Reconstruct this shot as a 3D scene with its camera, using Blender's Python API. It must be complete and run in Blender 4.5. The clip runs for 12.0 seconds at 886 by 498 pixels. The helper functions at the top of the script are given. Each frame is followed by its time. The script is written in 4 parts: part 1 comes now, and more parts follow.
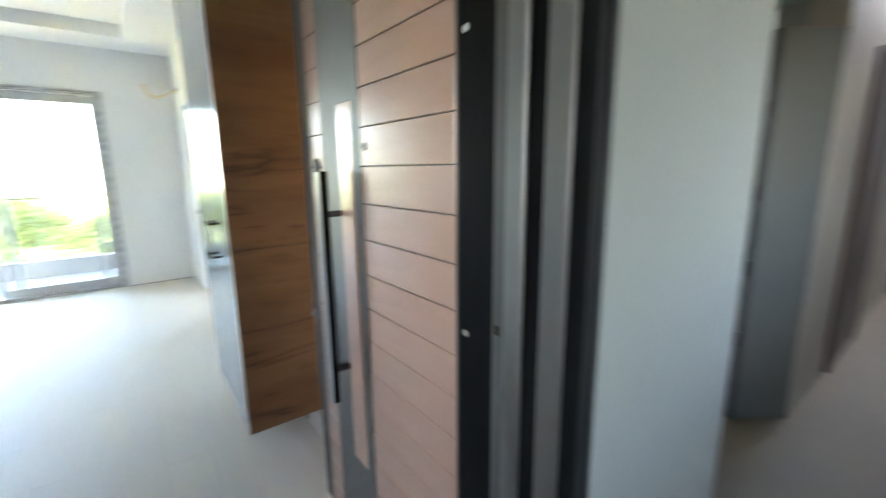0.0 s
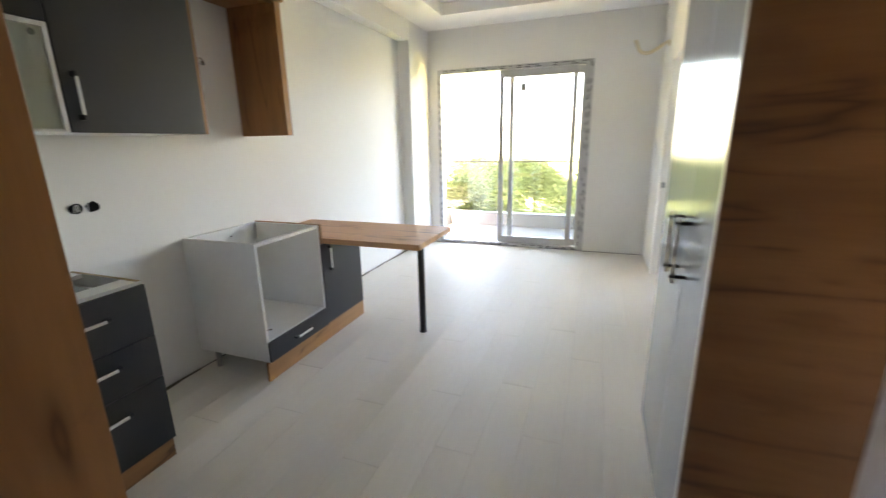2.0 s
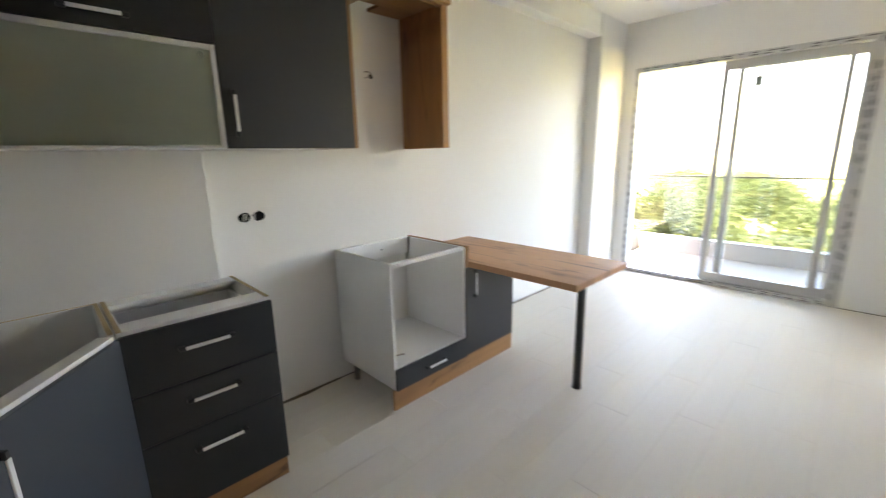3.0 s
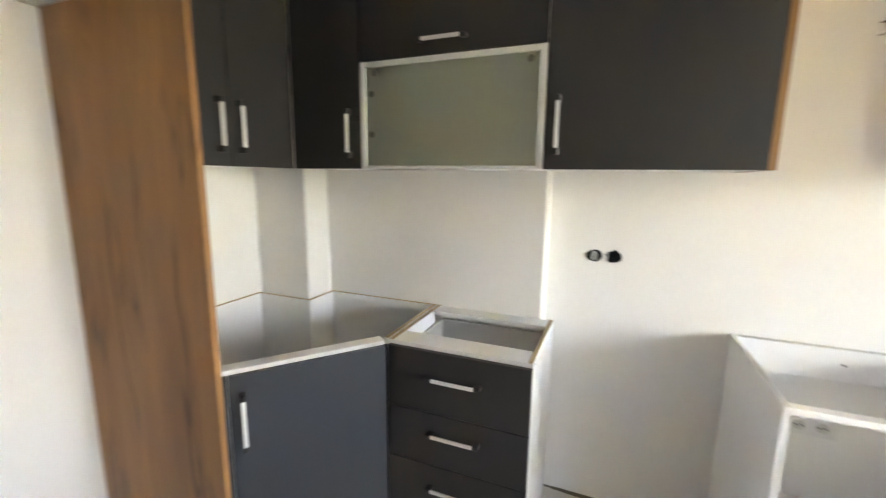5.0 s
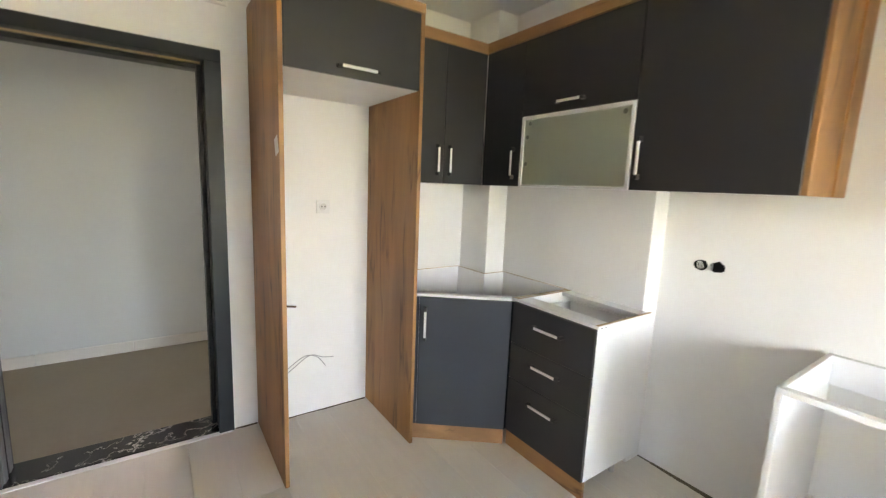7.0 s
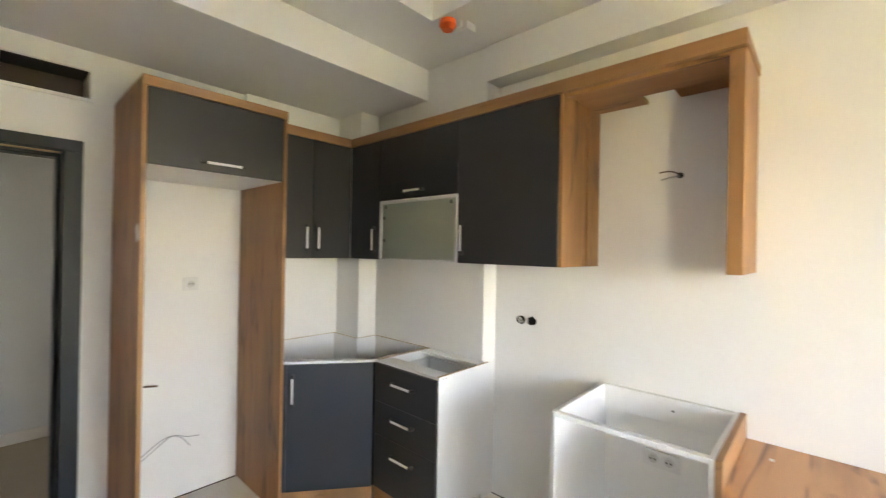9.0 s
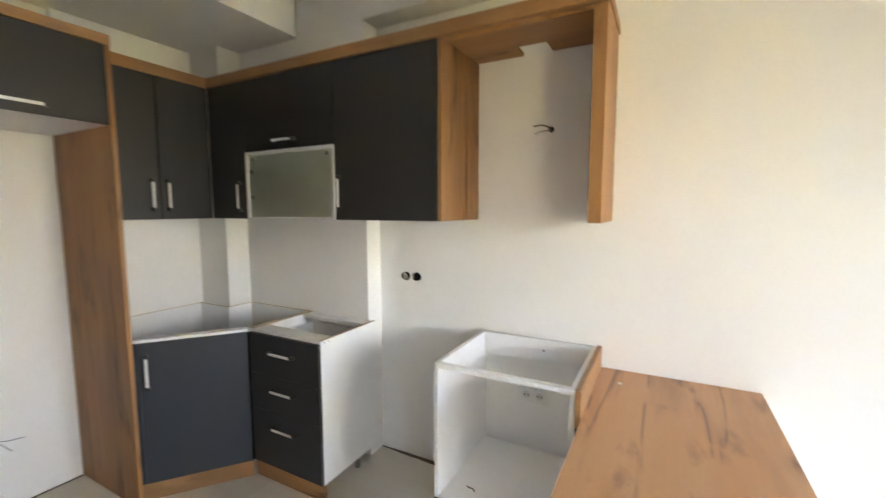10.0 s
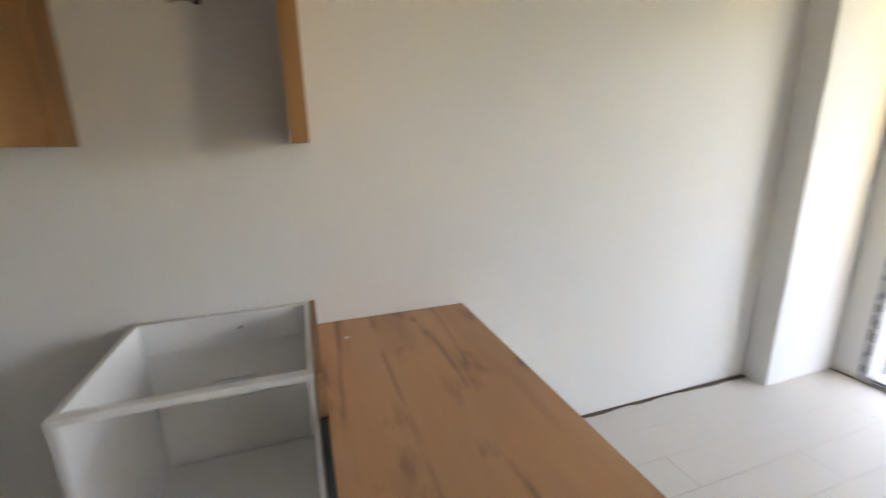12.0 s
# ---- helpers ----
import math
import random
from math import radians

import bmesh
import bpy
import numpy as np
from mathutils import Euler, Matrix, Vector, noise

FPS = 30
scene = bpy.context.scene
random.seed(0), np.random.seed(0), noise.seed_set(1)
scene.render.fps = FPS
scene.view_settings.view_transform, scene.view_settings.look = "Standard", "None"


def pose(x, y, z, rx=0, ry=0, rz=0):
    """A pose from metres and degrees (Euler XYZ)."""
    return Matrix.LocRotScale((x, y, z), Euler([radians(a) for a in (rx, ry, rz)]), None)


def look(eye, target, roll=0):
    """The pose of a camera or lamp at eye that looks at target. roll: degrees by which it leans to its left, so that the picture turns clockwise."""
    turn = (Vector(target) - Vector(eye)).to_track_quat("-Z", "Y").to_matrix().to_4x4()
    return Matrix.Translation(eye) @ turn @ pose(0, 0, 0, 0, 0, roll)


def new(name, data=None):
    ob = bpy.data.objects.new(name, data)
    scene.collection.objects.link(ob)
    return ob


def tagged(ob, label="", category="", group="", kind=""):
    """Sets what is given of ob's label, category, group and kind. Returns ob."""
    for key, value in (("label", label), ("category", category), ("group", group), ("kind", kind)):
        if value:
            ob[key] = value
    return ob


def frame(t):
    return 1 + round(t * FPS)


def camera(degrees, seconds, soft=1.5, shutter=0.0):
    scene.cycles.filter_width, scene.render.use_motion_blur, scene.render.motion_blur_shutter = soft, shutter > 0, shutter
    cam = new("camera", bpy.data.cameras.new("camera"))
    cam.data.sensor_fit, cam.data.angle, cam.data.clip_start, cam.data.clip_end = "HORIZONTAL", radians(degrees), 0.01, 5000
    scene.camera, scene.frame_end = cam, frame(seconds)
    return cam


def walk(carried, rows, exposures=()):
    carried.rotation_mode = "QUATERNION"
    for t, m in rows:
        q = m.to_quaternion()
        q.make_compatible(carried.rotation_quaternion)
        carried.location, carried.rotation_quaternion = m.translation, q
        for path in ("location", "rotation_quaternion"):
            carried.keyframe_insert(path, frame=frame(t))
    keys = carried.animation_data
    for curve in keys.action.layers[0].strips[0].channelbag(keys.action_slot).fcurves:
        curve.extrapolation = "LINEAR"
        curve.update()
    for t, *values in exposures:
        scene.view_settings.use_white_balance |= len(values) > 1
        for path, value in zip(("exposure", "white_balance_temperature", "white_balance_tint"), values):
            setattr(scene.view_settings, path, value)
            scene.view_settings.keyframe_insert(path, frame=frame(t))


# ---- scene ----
cam = camera(93.9, 12.0, 1.2, 0.55)
PATH = [
    (0, (2.296, -0.559, 1.437), (3.5, 0.992, 1.053), -0.6),
    (0.2, (2.40, -0.460, 1.445), (3.305, 1.271, 1.021), -0.7),
    (0.5, (2.478, -0.33, 1.448), (2.947, 1.566, 1.016), -0.6),
    (0.7, (2.466, -0.255, 1.438), (2.712, 1.682, 1.006), -0.6),
    (1, (2.452, -0.126, 1.429), (2.376, 1.813, 0.945), -0.4),
    (1.5, (2.409, 0.107, 1.435), (2.023, 2.0, 0.915), -1.0),
    (2, (2.389, 0.347, 1.426), (1.714, 2.163, 0.925), -1.1),
    (2.5, (2.377, 0.583, 1.435), (1.331, 2.227, 0.972), -1.1),
    (4.5, (1.909, 1.525, 1.47), (-0.051, 1.427, 1.082), -0.8),
    (5, (1.844, 1.675, 1.458), (0.02, 0.927, 1.119), 0.7),
    (5.5, (1.881, 1.855, 1.466), (0.335, 0.631, 1.132), 2.1),
    (6, (1.971, 2.073, 1.474), (0.691, 0.58, 1.11), 2.7),
    (6.5, (2.108, 2.312, 1.458), (0.985, 0.698, 1.093), 2.8),
    (8.5, (2.255, 2.971, 1.563), (0.951, 1.455, 1.565), 1.6),
    (9, (2.212, 2.985, 1.562), (0.741, 1.631, 1.567), 1.0),
    (9.5, (2.168, 2.995, 1.557), (0.538, 1.839, 1.492), 0.4),
    (10, (2.101, 2.987, 1.545), (0.343, 2.051, 1.354), -0.1),
    (10.5, (2.026, 2.918, 1.529), (0.168, 2.257, 1.198), -0.4),
    (11, (1.946, 2.8, 1.513), (0.024, 2.477, 1.069), -0.6),
    (11.5, (1.841, 2.730, 1.490), (-0.09, 2.825, 0.981), -0.7),
    (12, (1.65, 2.740, 1.482), (-0.185, 3.358, 0.986), -1.0),
]
EXPOSURES = [(0, 6.08, 6650, 12), (0.6, 5.5, 7500, 18), (1.2, 5.38, 7800, 20), (2, 5.42, 7950, 21), (2.7, 5.42, 7950, 21), (4.5, 6.50, 8700, 25), (5.5, 6.42, 8150, 22), (6.5, 6.5, 8250, 23), (8.5, 6.20, 8450, 24), (9.5, 6.04, 8450, 24), (10.5, 5.78, 8400, 24), (11.2, 5.63, 8450, 25), (12, 4.84, 8350, 25)]
walk(cam, [(t, look(e, g, r)) for t, e, g, r in PATH], EXPOSURES)

# ---------------------------------------------------------------- light
SUN_EL, SUN_AZ = 58.0, 205.0   # degrees; the sun stands behind the building, away from the balcony
world = bpy.data.worlds.new("sky")
scene.world = world
world.use_nodes = True
wn = world.node_tree.nodes
sky = wn.new("ShaderNodeTexSky")
sky.sky_type = 'NISHITA'
sky.sun_disc = False
sky.sun_elevation = radians(SUN_EL)
sky.sun_rotation = radians(SUN_AZ)
sky.dust_density = 2.5
world.node_tree.links.new(sky.outputs[0], wn["Background"].inputs[0])
wn["Background"].inputs[1].default_value = 0.15
sun = new("sun", bpy.data.lights.new("sun", 'SUN'))
sun.data.energy, sun.data.angle, sun.data.color = 4.6, radians(0.6), (1.0, 0.93, 0.82)
_d = Vector((math.sin(radians(SUN_AZ)) * math.cos(radians(SUN_EL)), math.cos(radians(SUN_AZ)) * math.cos(radians(SUN_EL)), math.sin(radians(SUN_EL))))
sun.matrix_basis = look(tuple(_d * 60), (0, 0, 0))

# ---------------------------------------------------------------- materials


class Mat:
    """A small builder round one node material."""

    def __init__(self, name, rough=0.5, metal=0.0, spec=0.5):
        self.m = bpy.data.materials.new(name)
        self.m.use_nodes = True
        self.n, self.l = self.m.node_tree.nodes, self.m.node_tree.links
        self.b = self.n["Principled BSDF"]
        self.b.inputs["Roughness"].default_value = rough
        self.b.inputs["Metallic"].default_value = metal
        self.b.inputs["Specular IOR Level"].default_value = spec
        self.co = self.n.new("ShaderNodeTexCoord").outputs["Object"]

    def mapped(self, scale=(1, 1, 1), rot=(0, 0, 0), jitter=False):
        mp = self.n.new("ShaderNodeMapping")
        mp.inputs["Scale"].default_value = scale
        mp.inputs["Rotation"].default_value = [radians(a) for a in rot]
        self.l.new(self.co, mp.inputs["Vector"])
        if jitter:
            oi = self.n.new("ShaderNodeObjectInfo")
            mul = self.n.new("ShaderNodeMath")
            mul.operation = 'MULTIPLY'
            mul.inputs[1].default_value = 37.0
            self.l.new(oi.outputs["Random"], mul.inputs[0])
            cb = self.n.new("ShaderNodeCombineXYZ")
            for i in range(3):
                self.l.new(mul.outputs[0], cb.inputs[i])
            self.l.new(cb.outputs[0], mp.inputs["Location"])
        return mp.outputs[0]

    def noise(self, vec, scale, detail=4, rough=0.55, dist=0.0):
        t = self.n.new("ShaderNodeTexNoise")
        t.inputs["Scale"].default_value, t.inputs["Detail"].default_value = scale, detail
        t.inputs["Roughness"].default_value, t.inputs["Distortion"].default_value = rough, dist
        self.l.new(vec, t.inputs["Vector"])
        return t.outputs["Fac"]

    def ramp(self, fac, *stops):
        r = self.n.new("ShaderNodeValToRGB")
        e = r.color_ramp.elements
        while len(e) < len(stops):
            e.new(0.5)
        for el, (p, c) in zip(e, stops):
            el.position, el.color = p, (*c, 1) if len(c) == 3 else c
        self.l.new(fac, r.inputs[0])
        return r.outputs[0]

    def mix(self, fac, a, b, mode='MIX'):
        x = self.n.new("ShaderNodeMix")
        x.data_type, x.blend_type = 'RGBA', mode
        for sock, v in ((x.inputs[0], fac), (x.inputs[6], a), (x.inputs[7], b)):
            if isinstance(v, (int, float)):
                sock.default_value = v
            elif isinstance(v, tuple):
                sock.default_value = (*v, 1)
            else:
                self.l.new(v, sock)
        return x.outputs[2]

    def color(self, v):
        if isinstance(v, tuple):
            self.b.inputs["Base Color"].default_value = (*v, 1)
        else:
            self.l.new(v, self.b.inputs["Base Color"])
        return self

    def roughness(self, v, lo, hi):
        r = self.n.new("ShaderNodeMapRange")
        r.inputs["To Min"].default_value, r.inputs["To Max"].default_value = lo, hi
        self.l.new(v, r.inputs["Value"])
        self.l.new(r.outputs[0], self.b.inputs["Roughness"])
        return self

    def bump(self, height, strength=0.2, distance=0.002):
        x = self.n.new("ShaderNodeBump")
        x.inputs["Strength"].default_value, x.inputs["Distance"].default_value = strength, distance
        self.l.new(height, x.inputs["Height"])
        self.l.new(x.outputs[0], self.b.inputs["Normal"])
        return self


def paint(name, col, dirt, rough=0.6, bump=0.25, amount=0.25, spec=0.5):
    k = Mat(name, rough, 0.0, spec)
    big = k.noise(k.mapped((1, 1, 1)), 1.3, 5, 0.6)
    fine = k.noise(k.mapped((1, 1, 1)), 55, 3, 0.6)
    mask = k.ramp(big, (0.42, (0, 0, 0)), (0.75, (amount, amount, amount)))
    k.color(k.mix(mask, col, dirt)).roughness(fine, rough - 0.1, rough + 0.12)
    return k.bump(k.mix(0.75, big, fine), bump, 0.002).m


def oak(name, axis, base=(0.36, 0.165, 0.058), dark=(0.12, 0.05, 0.018), light=(0.50, 0.265, 0.105), rough=0.45, smear=0.55, cracks=0.85, few=0.0, streak=0.22, knots=4.0, run=0.12, vrun=0.13, flat=None, blots=0.0):
    """Knotty oak: soft grain, long brown smears and a few dark cracks along the given axis (0, 1 or 2)."""
    k = Mat(name, rough)

    def stretched(f, squash=None):
        s = [1.0, 1.0, 1.0]
        s[axis] = f
        if squash is not None:
            s[squash] = 0.0
        return k.mapped(tuple(s), jitter=True)

    def math_(op, a, b):
        m = k.n.new("ShaderNodeMath")
        m.operation = op
        for i, x in enumerate((a, b)):
            if isinstance(x, (int, float)):
                m.inputs[i].default_value = x
            else:
                k.l.new(x, m.inputs[i])
        return m.outputs[0]

    long_v, mid_v = stretched(0.07), stretched(run)
    grain = k.noise(long_v, 48.0, 5, 0.65, 0.5)
    broad = k.noise(mid_v, 4.0, 3, 0.5, 0.4)
    stain = k.noise(mid_v, 6.0, 4, 0.5, 0.2)
    vein = k.noise(stretched(vrun), 5.5, 3, 0.5, 0.3)
    mid = tuple(0.45 * p + 0.55 * q for p, q in zip(base, dark))
    col = k.ramp(broad, (0.32, base), (0.66, light))
    col = k.mix(k.ramp(grain, (0.32, (streak, streak, streak)), (0.60, (0, 0, 0))), col, mid)
    mask = k.ramp(stain, (0.47, (0, 0, 0)), (0.66, (1, 1, 1)))
    col = k.mix(math_('MULTIPLY', mask, smear), col, mid)
    off = math_('ABSOLUTE', math_('SUBTRACT', vein, 0.5), 0.0)
    line = k.ramp(off, (0.0, (1, 1, 1)), (0.008, (0.6, 0.6, 0.6)), (0.02, (0.25, 0.25, 0.25)), (0.05, (0, 0, 0)))
    near = k.ramp(k.noise(stretched(0.28), 7.5, 3, 0.5, 0.2), (0.42 + few, (0, 0, 0)), (0.52 + few, (1, 1, 1)))
    col = k.mix(math_('MULTIPLY', math_('MULTIPLY', line, near), cracks), col, dark)
    vo = k.n.new("ShaderNodeTexVoronoi")
    vo.inputs["Scale"].default_value = knots
    k.l.new(stretched(0.45, flat), vo.inputs["Vector"])
    knot = math_('ADD', vo.outputs["Distance"], math_('MULTIPLY', math_('SUBTRACT', stain, 0.5), 0.5))
    col = k.mix(math_('MULTIPLY', k.ramp(knot, (0.015, (1, 1, 1)), (0.06, (0.55, 0.55, 0.55)), (0.12, (0.2, 0.2, 0.2)), (0.24, (0, 0, 0))), 0.75), col, dark)
    if blots:   # ragged dark clumps in some of the cells, broken up by a finer noise
        vb = k.n.new("ShaderNodeTexVoronoi")
        vb.inputs["Scale"].default_value = 9.0
        rag = k.noise(stretched(0.4), 15.0, 4, 0.6, 0.8)
        k.l.new(stretched(0.38, flat), vb.inputs["Vector"])
        far = math_('ADD', vb.outputs["Distance"], math_('MULTIPLY', math_('SUBTRACT', rag, 0.5), 1.1))
        chosen = k.ramp(vb.outputs["Color"], (0.42, (0, 0, 0)), (0.50, (1, 1, 1)))
        clump = k.ramp(far, (0.08, (1, 1, 1)), (0.20, (0.45, 0.45, 0.45)), (0.34, (0, 0, 0)))
        col = k.mix(math_('MULTIPLY', math_('MULTIPLY', clump, chosen), blots), col, dark)
    k.color(col).roughness(grain, rough - 0.06, rough + 0.12)
    return k.bump(grain, 0.25, 0.001).m


def lacquer(name, col, rough, spec=0.5, grainy=0.04, coat=0.0):
    k = Mat(name, rough, 0, spec)
    f = k.noise(k.mapped(), 160, 2, 0.6)
    g = k.noise(k.mapped(), 2.2, 4, 0.6)
    k.color(k.mix(k.ramp(g, (0.4, (0, 0, 0)), (0.8, (0.3, 0.3, 0.3))), col, tuple(min(1, a * 1.25 + 0.004) for a in col)))
    k.roughness(g, rough - 0.04, rough + 0.07)
    k.b.inputs["Coat Weight"].default_value = coat
    return k.bump(f, grainy, 0.0006).m


def metal(name, col, rough, brushed=0.0):
    k = Mat(name, rough, 1.0)
    g = k.noise(k.mapped((60, 60, 1.5)), 6, 3, 0.6)
    k.color(k.mix(g, col, tuple(a * 0.85 for a in col))).roughness(g, rough - 0.04, rough + 0.1)
    return k.bump(g, brushed, 0.0004).m


M_WALL = paint("white_wall_paint", (0.86, 0.845, 0.815), (0.79, 0.77, 0.735), 0.85, 0.25, 0.25, 0.15)
M_CEIL = paint("white_ceiling_paint", (0.87, 0.855, 0.83), (0.82, 0.80, 0.775), 0.85, 0.12, 0.25, 0.15)
M_CORR = paint("grey_green_corridor_paint", (0.30, 0.325, 0.30), (0.25, 0.27, 0.25), 0.7, 0.25, 0.25, 0.2)
M_DOORGREY = lacquer("grey_green_metal_door", (0.14, 0.155, 0.145), 0.45)
M_CORRDARK = paint("mid_grey_green_corridor_paint", (0.50, 0.52, 0.50), (0.42, 0.44, 0.42), 0.7, 0.25, 0.25, 0.2)
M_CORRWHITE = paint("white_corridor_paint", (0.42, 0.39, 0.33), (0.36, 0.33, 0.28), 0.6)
M_OAK_Z = oak("oak_vertical_grain", 2, (0.36, 0.163, 0.057), (0.080, 0.034, 0.014), (0.45, 0.225, 0.088), 0.45, 0.60, 0.75, 0.04, 0.24, 3.6, 0.12, 0.13, 0, 0.35)
M_OAK_Y = oak("oak_lengthwise_grain", 1, (0.35, 0.163, 0.062), (0.10, 0.043, 0.018), (0.46, 0.24, 0.10))
M_OAK_X = oak("oak_crosswise_grain", 0, (0.35, 0.17, 0.072), (0.09, 0.045, 0.022), (0.46, 0.25, 0.12), 0.45, 0.5, 0.6, 0.10)
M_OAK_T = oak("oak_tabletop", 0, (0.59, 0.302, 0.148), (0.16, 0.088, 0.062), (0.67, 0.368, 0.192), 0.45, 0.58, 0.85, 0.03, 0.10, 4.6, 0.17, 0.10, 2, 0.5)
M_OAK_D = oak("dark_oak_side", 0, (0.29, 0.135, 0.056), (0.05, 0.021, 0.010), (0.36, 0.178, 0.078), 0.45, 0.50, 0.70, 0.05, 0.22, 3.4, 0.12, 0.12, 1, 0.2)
M_ANTH = lacquer("anthracite_front", (0.030, 0.030, 0.031), 0.40, 0.45)
M_SLATE = lacquer("slate_blue_front", (0.030, 0.0355, 0.044), 0.38)
M_MELA = lacquer("white_melamine", (0.82, 0.815, 0.80), 0.38)
M_CHIP = paint("raw_board_edge", (0.50, 0.37, 0.22), (0.36, 0.25, 0.14), 0.8, 0.5, 0.6)
M_BLACK = lacquer("black_plastic", (0.012, 0.012, 0.013), 0.4)
M_ALUW = lacquer("pale_aluminium_bar", (0.80, 0.80, 0.78), 0.35)
M_BARFACE = lacquer("satin_bar_face", (0.20, 0.21, 0.215), 0.34)
M_CHROME = metal("bright_steel", (0.75, 0.74, 0.72), 0.18)
M_JBLACK = lacquer("matt_black_profile", (0.003, 0.0035, 0.004), 0.6, 0.08)
M_DEDGE = lacquer("dark_grey_lock_metal", (0.055, 0.057, 0.058), 0.38, 0.4)
M_SATIN = metal("satin_steel", (0.20, 0.197, 0.193), 0.45)
M_DFRAME = lacquer("dark_grey_door_frame", (0.015, 0.0185, 0.021), 0.46, 0.3)
M_DFRAME2 = lacquer("grey_metal_jamb", (0.062, 0.068, 0.068), 0.38)
M_HJAMB = lacquer("black_steel_jamb", (0.005, 0.0065, 0.0075), 0.5, 0.15)
M_JAMB = metal("grey_steel_ridge", (0.235, 0.245, 0.245), 0.48)
M_WARD = lacquer("glossy_pale_grey_front", (0.33, 0.345, 0.36), 0.13, 0.55, 0.0, 0.0)
M_UPVC = lacquer("white_window_profile", (0.52, 0.51, 0.50), 0.4)
M_FILM = lacquer("printed_film_bars", (0.13, 0.122, 0.125), 0.5)
M_SOCKET = lacquer("ivory_socket_plastic", (0.66, 0.65, 0.60), 0.35)
M_DARK = lacquer("dark_cavity", (0.02, 0.018, 0.016), 0.9)
M_ORANGE = lacquer("orange_plastic_cover", (0.85, 0.12, 0.02), 0.4)
M_CABLE = lacquer("cream_conduit", (0.72, 0.62, 0.42), 0.5)
M_WIRE = lacquer("grey_wire", (0.35, 0.33, 0.32), 0.5)
M_WIREB = lacquer("brown_wire", (0.12, 0.06, 0.03), 0.5)
M_STEELSTRIP = metal("satin_grey_strip", (0.19, 0.195, 0.195), 0.46)
# Greyer than the plate: the shade of the socket's recess as a colour.
M_SOCKETW = lacquer("socket_well_shade", (0.60, 0.59, 0.55), 0.5)
M_PLATE = lacquer("white_socket_plate", (0.76, 0.755, 0.73), 0.35)
M_HINGE = lacquer("dull_hinge_disc", (0.30, 0.33, 0.27), 0.5)
M_BROWN = lacquer("dark_brown_door", (0.05, 0.032, 0.025), 0.4)
M_PAPER = lacquer("paper_label", (0.78, 0.76, 0.70), 0.7)
M_TILE = paint("beige_corridor_tile", (0.29, 0.25, 0.185), (0.235, 0.20, 0.145), 0.6, 0.1, 0.5, 0.3)
M_SKIRT = paint("cream_stone_skirting", (0.56, 0.53, 0.47), (0.46, 0.43, 0.38), 0.45, 0.1)
M_CONC = paint("grey_balcony_concrete", (0.15, 0.148, 0.145), (0.11, 0.108, 0.106), 0.7, 0.4, 0.5)
M_SUB = paint("dusty_subfloor", (0.20, 0.175, 0.145), (0.12, 0.10, 0.085), 0.9, 0.6, 0.7)

_k = Mat("salmon_wood_door", 0.36)
_g = _k.noise(_k.mapped((1, 0.12, 1)), 38, 5, 0.6, 0.6)
_h = _k.noise(_k.mapped(), 2.0, 3)
_c = _k.mix(_g, (0.31, 0.18, 0.132), (0.40, 0.248, 0.187))
M_LEAF = _k.color(_k.mix(_k.ramp(_h, (0.4, (0, 0, 0)), (0.7, (0.35, 0.35, 0.35))), _c, (0.43, 0.285, 0.225))).roughness(_g, 0.24, 0.36).bump(_g, 0.1, 0.0008).m
_k.b.inputs["Coat Weight"].default_value, _k.b.inputs["Coat Roughness"].default_value = 0.6, 0.2

_k = Mat("pale_laminate_plank", 0.5, 0.0, 0.22)
_v = _k.mapped((1, 0.08, 1), jitter=True)
_g = _k.noise(_v, 40, 5, 0.6, 0.5)
_b = _k.noise(_k.mapped((1, 1, 1), jitter=True), 3.5, 5, 0.65)
_oi = _k.n.new("ShaderNodeObjectInfo").outputs["Random"]
_c = _k.mix(_g, (0.69, 0.635, 0.56), (0.77, 0.715, 0.64))
_c = _k.mix(_k.ramp(_oi, (0.0, (0.0, 0.0, 0.0)), (1.0, (0.35, 0.35, 0.35))), _c, (0.72, 0.665, 0.59))
_c = _k.mix(_k.ramp(_b, (0.52, (0, 0, 0)), (0.72, (0.5, 0.5, 0.5))), _c, (0.71, 0.69, 0.65))
M_PLANK = _k.color(_c).roughness(_b, 0.36, 0.68).bump(_k.mix(0.5, _g, _b), 0.25, 0.0012).m

_k = Mat("black_marble", 0.18)
_v = _k.n.new("ShaderNodeTexVoronoi")
_v.feature = 'DISTANCE_TO_EDGE'
_v.inputs["Scale"].default_value = 2.6
_n = _k.noise(_k.mapped(), 6, 5, 0.6)
_vm = _k.n.new("ShaderNodeVectorMath")
_vm.operation = 'ADD'
_k.l.new(_k.mapped(), _vm.inputs[0])
_k.l.new(_n, _vm.inputs[1])
_k.l.new(_vm.outputs[0], _v.inputs["Vector"])
M_MARBLE = _k.color(_k.mix(_k.ramp(_v.outputs["Distance"], (0.0, (0.8, 0.8, 0.8)), (0.035, (0, 0, 0))), (0.025, 0.024, 0.023), (0.6, 0.57, 0.52))).m


def glass(name, col, rough=0.0):
    m = bpy.data.materials.new(name)
    m.use_nodes = True
    b = m.node_tree.nodes["Principled BSDF"]
    b.inputs["Base Color"].default_value = (*col, 1)
    b.inputs["Transmission Weight"].default_value = 1.0
    b.inputs["Roughness"].default_value = rough
    b.inputs["IOR"].default_value = 1.45
    return m


